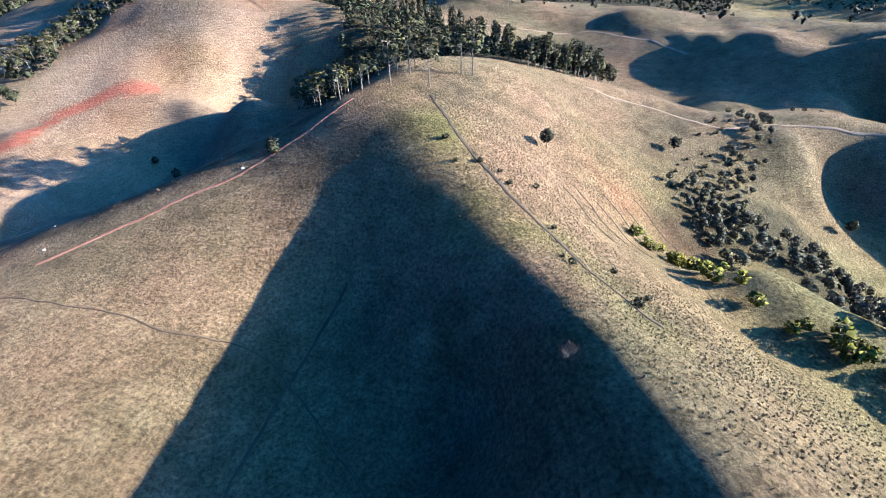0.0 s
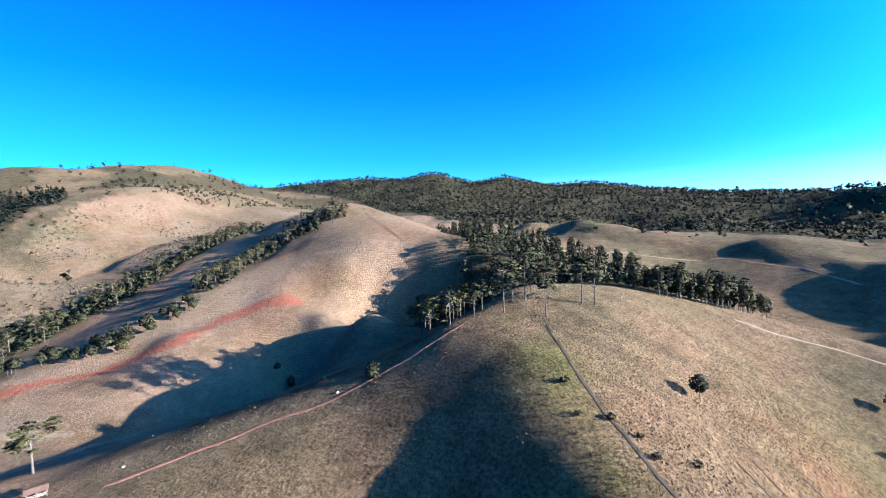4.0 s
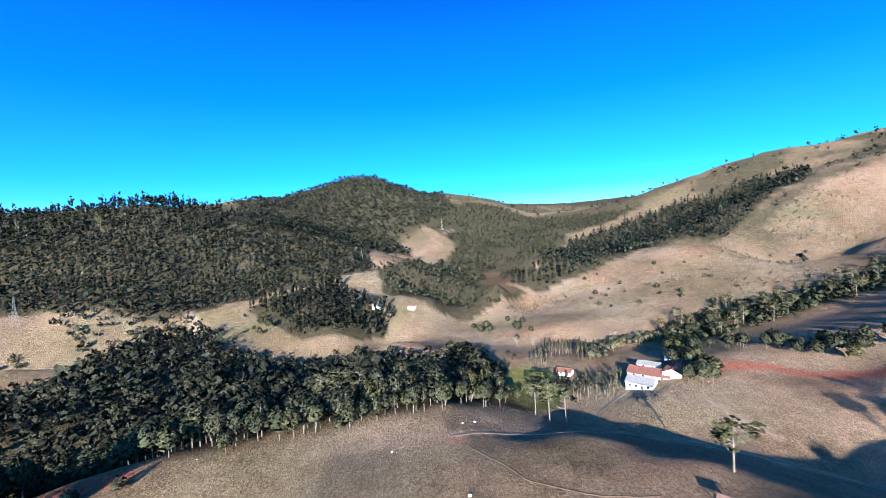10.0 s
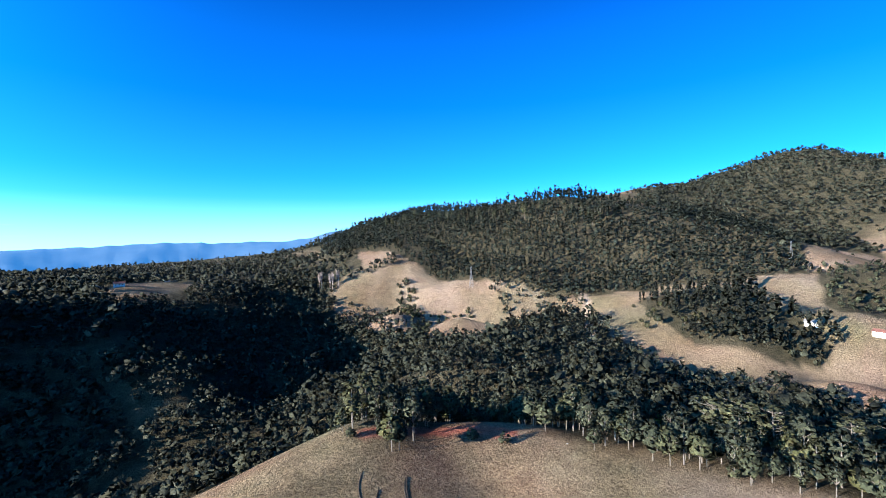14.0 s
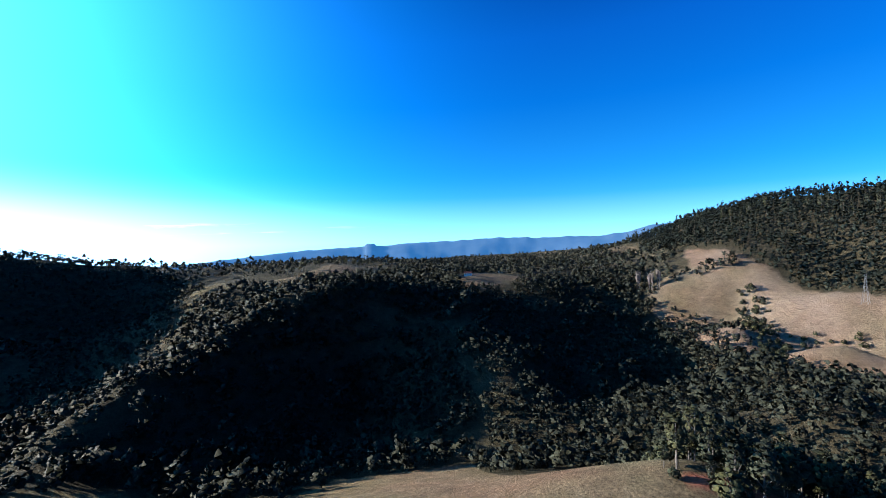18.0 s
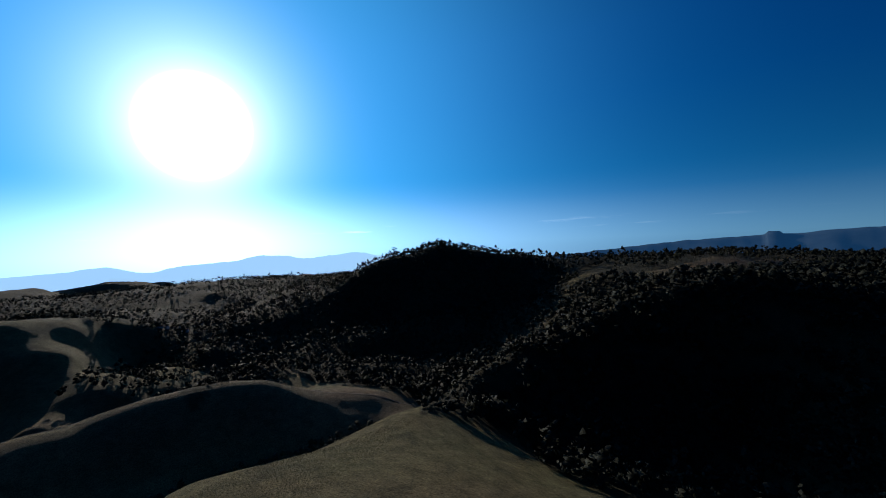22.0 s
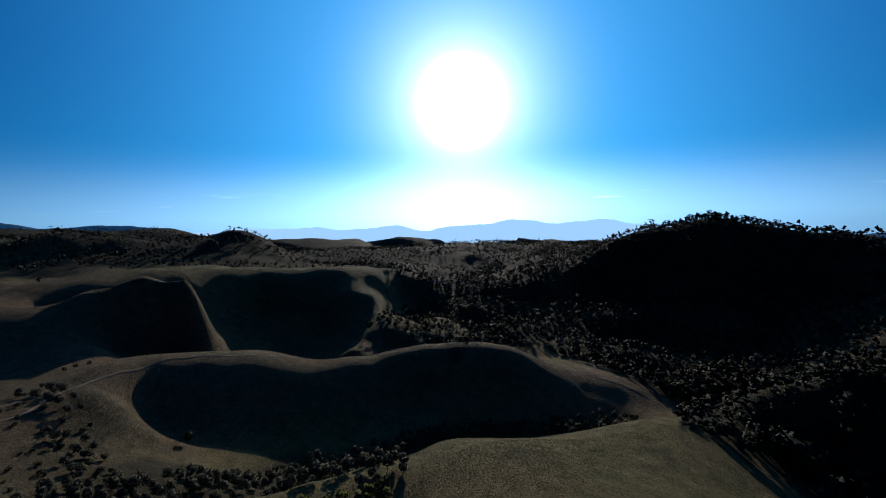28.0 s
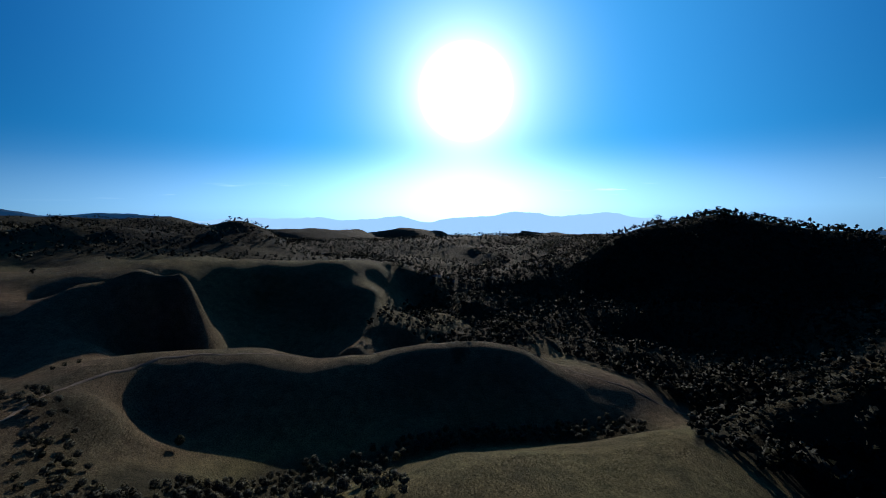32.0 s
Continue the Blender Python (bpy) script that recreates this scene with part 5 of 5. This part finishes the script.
plant_at("araucaria_tree", DARK_ARAUCARIA, along([(1049, -122), (1551, -419), (884, -363), (870, -471), (814, -542), (736, -628)], 22, 20, 316, 0.7), 0.9, 1.4, "dark araucaria pine on the hilltop skyline", "tree", "hilltop araucarias")
plant_at("araucaria_tree", DARK_ARAUCARIA, along([(446, -656), (404, -757), (381, -813), (246, -847)], 20, 16, 317, 0.7), 0.9, 1.3, "dark araucaria pine on the ridge skyline", "tree", "ridge araucarias")
plant_at("eucalyptus_tree", EUCALYPT, along([(-283, -898), (-386, -801), (-429, -715), (-481, -646), (-537, -575), (-573, -487)], 17, 12, 318, 0.75), 1.4, 2.0, "tall thin eucalyptus on the plantation skyline", "tree", "skyline eucalyptus", 0.8)
plant_at("shrub", SHRUB, along([(-248, -563), (-230, -482), (-287, -465)], 9, 14, 319, 0.7), 1.0, 1.9, "dark shrub in the hollow between grassy knobs", "shrub", "knob shrubs")
plant_at("broadleaf_tree", BROADLEAF, pairs((870, -471), (864, -460), (870, -477), (876, -459), (866, -468)), 1.5, 2.0, "dark tree in the clump on the forested summit", "tree", "summit trees")
plant_at("shrub", SHRUB, scatter([(206, 245), (185, 243), (112, 151), (115, 135), (171, 166)], 9, 320, 0.7), 0.4, 0.85, "dark bushy shrub at the head of the gully", "shrub", "gully head shrubs", 1.2)
plant_at("shrub", SHRUB, along([(32, 96), (42, 74), (52, 60), (76, 46)], 9, 16, 321, 0.4), 0.35, 0.7, "low dark shrub on the grassy spur", "shrub", "spur shrubs", 1.2)
plant_at("broadleaf_tree", BROADLEAF, scatter([(-387, -97), (-401, -133), (-335, -244), (-366, -315), (-406, -277), (-398, -169)], 19, 322, 0.6), 0.6, 1.2, "dark leafy tree scattered over the meadow", "tree", "meadow trees")
plant_at("broadleaf_tree", BROADLEAF, scatter([(-593, -128), (-451, -84), (-384, -7), (-372, 34), (-442, 2), (-539, -37)], 21, 323, 0.55), 0.6, 1.3, "dark leafy tree on the valley floor", "tree", "valley trees")
plant_at("garden_tree", GREY_TREE, along(FARM_BACK, 5.0, 8, 324, 0.9), 0.5, 0.95, "grey-green leafy tree beside the farmhouse", "tree", "farm trees")
plant_at("garden_tree", BROADLEAF, along(FARM_SIDE, 5.5, 8, 325, 0.9), 0.7, 1.15, "dark leafy tree behind the farm buildings", "tree", "farm trees")
plant_at("broadleaf_tree", BROADLEAF, along([(-251, -578), (-237, -539), (-223, -465), (-193, -387)], 8, 11, 326, 0.8), 0.6, 1.0, "dark leafy tree in the hollow between grassy knobs", "tree", "knob trees")
plant_at("gully_tree", GREY_TREE, along([(202, 244), (186, 209), (163, 183), (131, 135)], 6.5, 10, 327, 0.8), 0.3, 0.6, "small bushy tree at the head of the gully", "tree", "gully head trees", 1.2)

# ---- buildings and small works ----
WHITE_WALL = plain_material("white_limewash", (0.465, 0.458, 0.435), (0.615, 0.608, 0.585), 0.4, 0.85, 0.1)
RED_TILE = plain_material("red_clay_tile", (0.085, 0.036, 0.030), (0.16, 0.07, 0.056), 0.7, 0.85, 0.5)
WORN_TILE = plain_material("worn_clay_tile", (0.070, 0.042, 0.035), (0.147, 0.087, 0.073), 0.7, 0.9, 0.5)
GREY_ROOF = plain_material("grey_fibre_cement", (0.110, 0.110, 0.116), (0.198, 0.198, 0.204), 0.5, 0.8, 0.3)
BLACK_WOOD = plain_material("charred_wood", (0.016, 0.013, 0.010), (0.045, 0.036, 0.030), 1.2, 0.9, 0.4)
DARK_WOOD = plain_material("weathered_wood", (0.05, 0.04, 0.03), (0.14, 0.11, 0.09), 1.2, 0.9, 0.4)
PALE_WOOD = plain_material("pale_post_wood", (0.168, 0.144, 0.120), (0.270, 0.240, 0.204), 1.2, 0.9, 0.4)
STEEL = plain_material("galvanised_steel", (0.180, 0.186, 0.192), (0.288, 0.294, 0.300), 0.9, 0.55, 0.1, 0.7)
STONE = plain_material("pale_stone", (0.294, 0.273, 0.245), (0.462, 0.434, 0.399), 1.1, 0.9, 0.6)
DARK_GLASS, _nt, _b = nodes_of("dark_window_glass")
_b.inputs["Base Color"].default_value, _b.inputs["Roughness"].default_value = (0.02, 0.025, 0.03, 1), 0.12


def box(x0, y0, z0, x1, y1, z1):
    v = [(x, y, z) for z in (z0, z1) for x, y in ((x0, y0), (x1, y0), (x1, y1), (x0, y1))]
    f = [(3, 2, 1, 0), (4, 5, 6, 7), (0, 1, 5, 4), (1, 2, 6, 5), (2, 3, 7, 6), (3, 0, 4, 7)]
    return v, f


def part(name, vf, material, parent, label=""):
    o = new(name, mesh_of(name, vf, material))
    o.parent = parent
    if label:
        o["label"] = label
    return o


def gable_walls(w, d, h, rise):
    """Outer shell of a gabled house, w along x, d along y."""
    a, b = w / 2, d / 2
    v = [(-a, -b, -1.5), (a, -b, -1.5), (a, b, -1.5), (-a, b, -1.5), (-a, -b, h), (a, -b, h), (a, b, h), (-a, b, h), (-a, 0, h + rise), (a, 0, h + rise)]
    f = [(3, 2, 1, 0), (0, 1, 5, 4), (2, 3, 7, 6), (1, 2, 6, 9, 5), (3, 0, 4, 8, 7), (4, 5, 9, 8), (6, 7, 8, 9)]
    return v, f


def roof_slope(w, d, h, rise, side, over=0.6, thick=0.16):
    a, b = w / 2 + over, d / 2 + over
    drop = rise * over / (d / 2)
    y0, z0 = side * b, h - drop
    v = [(-a, y0, z0), (a, y0, z0), (a, 0, h + rise), (-a, 0, h + rise)]
    v += [(x, y, z + thick) for x, y, z in v]
    return v, [(3, 2, 1, 0), (4, 5, 6, 7), (0, 1, 5, 4), (1, 2, 6, 5), (2, 3, 7, 6), (3, 0, 4, 7)]


def house(name, x, y, turn, w, d, h, rise, roof, label, windows=3, door=True):
    top = new(name)
    top.matrix_basis = pose(x, y, ground_z(x, y) + 0.25, 0, 0, turn)
    tagged(top, label, "house", "farm buildings")
    part("wall", gable_walls(w, d, h, rise), WHITE_WALL, top)
    for side in (-1, 1):
        s = part("roof_slope", roof_slope(w, d, h + 0.05, rise, side), roof, top)
        for i in range(int(w / 1.2)):
            u = -w / 2 + 0.6 + i * 1.2
            k = (h + rise + 0.22) - 0.0
            a = [(u - 0.06, 0.0, k + 0.03), (u + 0.06, 0.0, k + 0.03), (u + 0.06, side * (d / 2 + 0.55), h + 0.13), (u - 0.06, side * (d / 2 + 0.55), h + 0.13)]
            part("roof_rib", ([*a, *[(p[0], p[1], p[2] + 0.08) for p in a]], [(3, 2, 1, 0), (4, 5, 6, 7), (0, 1, 5, 4), (1, 2, 6, 5), (2, 3, 7, 6), (3, 0, 4, 7)]), roof, s)
    part("ridge_cap", box(-w / 2 - 0.5, -0.22, h + rise + 0.12, w / 2 + 0.5, 0.22, h + rise + 0.32), roof, top)
    for side in (-1, 1):
        for i in range(windows):
            u = -w / 2 + w * (i + 0.7) / (windows + 0.4)
            if door and side == -1 and i == windows // 2:
                part("door", box(u - 0.45, side * (d / 2 + 0.04) - 0.04, 0.0, u + 0.45, side * (d / 2 + 0.04) + 0.04, 2.1), DARK_WOOD, top)
                continue
            win = part("window", box(u - 0.6, side * (d / 2 + 0.03) - 0.03, 0.95, u + 0.6, side * (d / 2 + 0.03) + 0.03, 2.1), DARK_WOOD, top)
            part("pane", box(u - 0.5, side * (d / 2 + 0.08) - 0.015, 1.05, u + 0.5, side * (d / 2 + 0.08) + 0.015, 2.0), DARK_GLASS, win)
    return top


house("farmhouse", -235, 68, 62, 13, 11, 2.8, 2.0, GREY_ROOF, "white farm building with a grey sheet roof", 4)
house("farmhouse", -250, 76, 62, 21, 12, 2.3, 2.4, RED_TILE, "white farmhouse with a red tiled roof", 4)
house("farmhouse", -246, 87, 152, 12, 9, 2.4, 2.0, RED_TILE, "red-tiled wing of the white farmhouse", 3)
house("shed", -268, 80, 62, 12, 7, 2.2, 1.2, GREY_ROOF, "grey-roofed farm shed behind the farmhouse", 2)
house("small_house", -279, 96, 62, 8, 7, 2.5, 2.0, RED_TILE, "small white house with a red roof", 2)
house("small_house", -266, 31, 66, 8.5, 6, 2.1, 1.5, RED_TILE, "small white shed with a red tiled roof beside the lawn", 2)
house("small_house", -444, -160, 100, 9, 6, 2.8, 1.4, GREY_ROOF, "small pale house in the far valley", 2)
house("small_house", -448, -120, 80, 8, 6, 2.8, 1.4, RED_TILE, "small house with reddish roof in the far valley", 2)
house("small_house", -567, -94, 95, 10, 6, 2.8, 1.4, GREY_ROOF, "white house in the far valley", 3)
for hx, hy, turn in ((828, 81, 20), (846, 67, 50), (830, 55, 80), (811, 89, 110)):
    house("small_house", hx, hy, turn, 9, 6, 3.0, 1.5, RED_TILE, "small white house in the deep eastern valley", 2)
house("ridge_house", 100, -617, 10, 11, 7, 3.2, 1.8, RED_TILE, "white house with dark roof on a grassy ridge", 3)
house("ridge_house", 73, -813, 20, 8, 6, 3.2, 1.6, GREY_ROOF, "white house among trees on the ridge", 2)


def feed_shelter(x, y, turn):
    """Small roofed feed rack with a trough."""
    top = new("feed_shelter")
    top.matrix_basis = pose(x, y, ground_z(x, y), 0, 0, turn)
    tagged(top, "open cattle feed shelter with a red roof and trough", "shelter")
    for sx in (-1.9, 0, 1.9):
        for sy in (-1.1, 1.1):
            part("post", box(sx - 0.09, sy - 0.09, -0.6, sx + 0.09, sy + 0.09, 2.1 + 0.25 * (sy > 0)), DARK_WOOD, top)
    for sy in (-1, 1):
        part("roof_slope", roof_slope(4.2, 2.4, 2.1, 0.6, sy, 0.3, 0.1), WORN_TILE, top)
    t = part("trough", box(-1.8, -0.4, 0.25, 1.8, 0.4, 0.35), PALE_WOOD, top)
    for sy in (-0.4, 0.34):
        part("trough_side", box(-1.8, sy, 0.35, 1.8, sy + 0.06, 0.75), PALE_WOOD, t)
    for sx in (-1.5, 1.5):
        part("trough_leg", box(sx - 0.1, -0.3, -0.4, sx + 0.1, 0.3, 0.25), DARK_WOOD, t)


feed_shelter(-108, 58, 60)


def fence(name, line, gap, label, wood, rails=(0.5, 1.0), high=1.35, thick=0.09):
    """Posts along a line of corners, with rails from post to post."""
    top = new(name)
    x0, y0 = line[0]
    top.matrix_basis = pose(x0, y0, ground_z(x0, y0))
    z_base = ground_z(x0, y0)
    tagged(top, label, "fence")
    post_me = mesh_of("post", box(-thick, -thick, -0.5, thick, thick, high), wood)
    spots = []
    for (ax, ay), (bx_, by_) in zip(line, line[1:]):
        n = max(1, round(math.hypot(bx_ - ax, by_ - ay) / gap))
        spots += [(ax + (bx_ - ax) * i / n, ay + (by_ - ay) * i / n) for i in range(n)]
    spots.append(line[-1])
    zs = height([s[0] for s in spots], [s[1] for s in spots])
    for (px, py), pz in zip(spots, zs):
        o = new("post", post_me)
        o.parent = top
        o.location = (px - x0, py - y0, pz - z_base)
    for r in rails:
        for (a, za), (b_, zb) in zip(zip(spots, zs), zip(spots[1:], zs[1:])):
            vf = tube([(a[0] - x0, a[1] - y0, za - z_base + r), (b_[0] - x0, b_[1] - y0, zb - z_base + r)], [thick * 0.5, thick * 0.5], 4)
            part("rail", vf, wood, top)


fence("board_fence", BOARD_FENCE, 2.4, "dark wooden fence beside the farm road", BLACK_WOOD, (0.4, 0.8, 1.2), 1.5, 0.12)
fence("wire_fence", LAWN_FENCE, 3.0, "dark post fence round the lawn", BLACK_WOOD, (0.9,), 1.2, 0.07)
fence("wire_fence", [(10, 161), (19, 130), (27, 114), (33, 97), (40, 75), (48, 66), (55, 59)], 5.0, "thin post fence down the grassy spur", DARK_WOOD, (0.7, 1.1), 1.3, 0.06)
fence("wire_fence", [(-229, 408), (-180, 386), (-153, 364), (-132, 344)], 6.0, "post fence up the bare ridge", DARK_WOOD, (0.9,), 1.4, 0.09)
fence("wire_fence", [(-185, 111), (-201, 102), (-216, 95), (-233, 99)], 4.0, "low post fence beside the pale path", DARK_WOOD, (0.9,), 1.2, 0.06)


def pylon(x, y, h, turn):
    """Lattice power-line tower."""
    top = new("power_pylon")
    top.matrix_basis = pose(x, y, ground_z(x, y), 0, 0, turn)
    tagged(top, "grey steel lattice power pylon", "pylon", "power pylons")
    for sx in (-1, 1):
        for sy in (-1, 1):
            part("leg", tube([(sx * 2.6, sy * 2.6, -0.5), (sx * 0.7, sy * 0.7, h * 0.7), (sx * 0.4, sy * 0.4, h)], [0.16, 0.13, 0.1], 4), STEEL, top)
    for k in range(7):
        z0, z1 = h * k / 8, h * (k + 1) / 8
        r0, r1 = 2.6 - 1.9 * min(z0 / h / 0.7, 1), 2.6 - 1.9 * min(z1 / h / 0.7, 1)
        for (ax, ay), (bx_, by_) in (((-1, -1), (1, -1)), ((1, -1), (1, 1)), ((1, 1), (-1, 1)), ((-1, 1), (-1, -1))):
            part("brace", tube([(ax * r0, ay * r0, z0), (bx_ * r1, by_ * r1, z1)], [0.07, 0.07], 3), STEEL, top)
    for z in (h * 0.72, h * 0.84, h * 0.96):
        part("cross_arm", tube([(-4.2, 0, z), (0, 0, z + 0.5), (4.2, 0, z)], [0.08, 0.16, 0.08], 4), STEEL, top)


pylon(-323, -503, 30, 40)
pylon(-627, -253, 30, 20)
pylon(-1181, -239, 30, 60)


DITCH = plain_material("dark_trodden_soil", (0.019, 0.015, 0.012), (0.055, 0.043, 0.032), 0.3, 0.95, 0.6)
RED_SOIL = plain_material("red_trodden_soil", (0.110, 0.047, 0.033), (0.220, 0.110, 0.080), 0.25, 0.95, 0.6)
RILL_SOIL = plain_material("brown_rill_soil", (0.039, 0.028, 0.020), (0.088, 0.063, 0.044), 0.3, 0.95, 0.6)
DULL_SOIL = plain_material("dull_trodden_soil", (0.094, 0.069, 0.048), (0.160, 0.118, 0.085), 0.25, 0.95, 0.6)
PALE_SOIL = plain_material("pale_trodden_soil", (0.116, 0.085, 0.061), (0.204, 0.154, 0.113), 0.25, 0.95, 0.6)


def trodden_line(name, line, width, material, seed, label):
    """A worn track that winds over the ground, with ragged sides."""
    pts = []
    for (ax, ay), (bx_, by_) in zip(line, line[1:]):
        n = max(2, int(math.hypot(bx_ - ax, by_ - ay) / 1.2))
        pts += [(ax + (bx_ - ax) * i / n, ay + (by_ - ay) * i / n) for i in range(n)]
    p = np.array(pts + [line[-1]], float)
    for _ in range(6):
        p[1:-1] = (p[:-2] + 2 * p[1:-1] + p[2:]) / 4
    p += np.stack([fbm(p[:, 0], p[:, 1], 7, seed, 2), fbm(p[:, 0], p[:, 1], 7, seed + 1, 2)], -1) * 0.7
    d = np.gradient(p, axis=0)
    d /= np.linalg.norm(d, axis=1, keepdims=True)
    side = np.stack([-d[:, 1], d[:, 0]], -1)
    wide = width * (1 + 0.5 * fbm(p[:, 0], p[:, 1], 5, seed + 2, 2))[:, None]
    rows = []
    for u, up in ((-1.25, -0.4), (-0.8, 0.14), (0.0, 0.18), (0.8, 0.14), (1.25, -0.4)):
        q = p + side * wide * u * 0.5
        rows.append(np.column_stack([q, height(q[:, 0], q[:, 1]) + up]))
    n = len(p)
    faces = [(k * n + i, (k + 1) * n + i, (k + 1) * n + i + 1, k * n + i + 1) for k in range(4) for i in range(n - 1)]
    return tagged(new(name, mesh_of(name, (np.concatenate(rows), faces), material)), label, "path", kind="structure")


trodden_line("path_crest_ditch", SPUR_LINE, 1.1, DITCH, 601, "dark ditch along the grassy crest")
trodden_line("path_crest_track", CREST_TRACK, 1.3, RED_SOIL, 602, "reddish cattle track along the hill shoulder")
trodden_line("path_cattle", COW_PATH, 0.45, RILL_SOIL, 603, "narrow pale cattle path over the pasture")
trodden_line("path_east_ridge", EAST_TRACK, 1.6, PALE_SOIL, 604, "pale track along the eastern ridge crest")
trodden_line("path_hollow_ditch", DARK_LINE, 0.8, DITCH, 605, "thin dark ditch in the shaded hollow")
trodden_line("road_valley", VALLEY_ROAD, 1.7, DULL_SOIL, 606, "pale dirt road through the valley")
trodden_line("road_farm", HOUSE_ROAD[:5], 2.2, PALE_SOIL, 607, "pale dirt road to the farm")
trodden_line("path_gate", PALE_PATH, 2.0, PALE_SOIL, 608, "pale worn path below the red bank")
trodden_line("road_far_hill", [(-6, 471), (15, 504), (64, 522), (114, 529), (167, 529), (217, 484), (238, 429)], 3.0, PALE_SOIL, 610, "pale track along the side of the far grassy hill")
trodden_line("path_pasture", [(-111, 44), (-110, 29), (-116, 12), (-136, -8)], 0.35, RILL_SOIL, 609, "narrow pale cattle path over the pasture")
for i, (ax, ay) in enumerate([(60, 111), (66, 118), (75, 117), (80, 127), (89, 127), (96, 137)]):
    trodden_line("path_rill", [(ax, ay), (ax + 5, ay - 7), (ax + 8, ay - 15), (ax + 14, ay - 22)], 0.6, DITCH, 620 + i, "dark rill worn down the sunny slope")

for i in range(10):
    sx, sy = -46 - 4.4 * i + 3 * math.sin(i * 2.3), -99 + 3.0 * i + 4 * math.sin(i * 1.7)
    reach = 0.55 + 0.4 * math.sin(i * 3.1) ** 2
    trodden_line("path_rill", [(sx, sy), (sx - 3 * reach, sy - 8 * reach), (sx - 4 * reach, sy - 17 * reach), (sx - 8 * reach, sy - 24 * reach)], 0.28, RILL_SOIL, 640 + i, "dark rill worn down the brown slope")


def boulder(x, y, size, seed):
    rng = np.random.default_rng(seed)
    bm = bmesh.new()
    bmesh.ops.create_icosphere(bm, subdivisions=2, radius=size)
    for v in bm.verts:
        v.co *= 1 + rng.uniform(-0.16, 0.16)
        v.co.z *= 0.65
    me = bpy.data.meshes.new("boulder")
    bm.to_mesh(me)
    bm.free()
    me.materials.append(STONE)
    o = new("boulder", me)
    o.location = (x, y, ground_z(x, y) + size * 0.2)
    tagged(o, "pale weathered boulder lying in the pasture", "rock", "pasture boulders")


for i, (x, y) in enumerate([(-120, -101), (-128, -33), (-107, -4), (-68, 126), (-155, -14), (-159, -10), (-113, 92), (-97, 72), (-51, 109)]):
    boulder(x, y, 0.3 + 0.16 * (i % 3), 400 + i)


# ---- grass tussocks ----
STRAW = plain_material("straw_tussock", (0.055, 0.043, 0.030), (0.125, 0.096, 0.066), 0.5, 0.95, 0.0)
GREEN_TUFT = plain_material("green_tussock", (0.05, 0.048, 0.02), (0.11, 0.1, 0.045), 0.5, 0.95, 0.0)


def tussocks(name, places, lo, hi, seed, material, label):
    """Clumps of standing blades."""
    x, y = places
    rng = np.random.default_rng(seed)
    z, n = height(x, y), len(x)
    vs, fs = [], []
    for k in range(7):
        a = rng.uniform(0, 6.28, n)
        s = rng.uniform(lo, hi, n)
        dx, dy = np.cos(a), np.sin(a)
        ox, oy = x + dx * 0.12, y + dy * 0.12
        lean = rng.uniform(0.2, 0.7, n) * s
        b0 = np.stack([ox - dy * s * 0.3, oy + dx * s * 0.3, z - 0.1], -1)
        b1 = np.stack([ox + dy * s * 0.3, oy - dx * s * 0.3, z - 0.1], -1)
        tp = np.stack([ox + dx * lean, oy + dy * lean, z + s * 0.65], -1)
        vs.append(np.stack([b0, b1, tp], 1).reshape(-1, 3))
    v = np.concatenate(vs)
    f = np.arange(len(v)).reshape(-1, 3)
    me = bpy.data.meshes.new(name)
    me.vertices.add(len(v))
    me.vertices.foreach_set("co", v.ravel())
    me.loops.add(f.size)
    me.loops.foreach_set("vertex_index", f.ravel())
    me.polygons.add(len(f))
    me.polygons.foreach_set("loop_start", np.arange(len(f)) * 3)
    me.update(calc_edges=True)
    me.materials.append(material)
    return tagged(new(name, me), label, "grass", kind="stuff")


HILLSIDE = [(-107, 68), (-99, 104), (-59, 130), (-25, 164), (3, 175), (46, 172), (87, 196), (107, 154), (88, 115), (80, 71), (130, 28), (60, -7), (13, 34), (-11, 33), (-41, 34), (-71, 38)]
SPUR_SIDE = [(8, 156), (32, 135), (64, 86), (98, 44), (158, 9), (195, -29), (212, -102), (222, -158), (197, -88), (115, -22), (62, 12), (43, 48)]
tx, ty = scatter(HILLSIDE, 1.1, 501, 0.85)
rim = np.clip(seg_dist(tx, ty, HILLSIDE + HILLSIDE[:1]) / 26, 0, 1)
keep = np.random.default_rng(73).random(len(tx)) < np.clip(0.55 + 0.9 * fbm(tx, ty, 30, 71, 3), 0.05, 1) * rim
tussocks("straw_grass", (tx[keep], ty[keep]), 0.2, 0.55, 502, STRAW, "dry straw-coloured grass tussocks")
tussocks("green_grass", scatter(SPUR_SIDE, 1.3, 503, 0.8), 0.2, 0.5, 504, GREEN_TUFT, "green grass tussocks on the sunny spur")
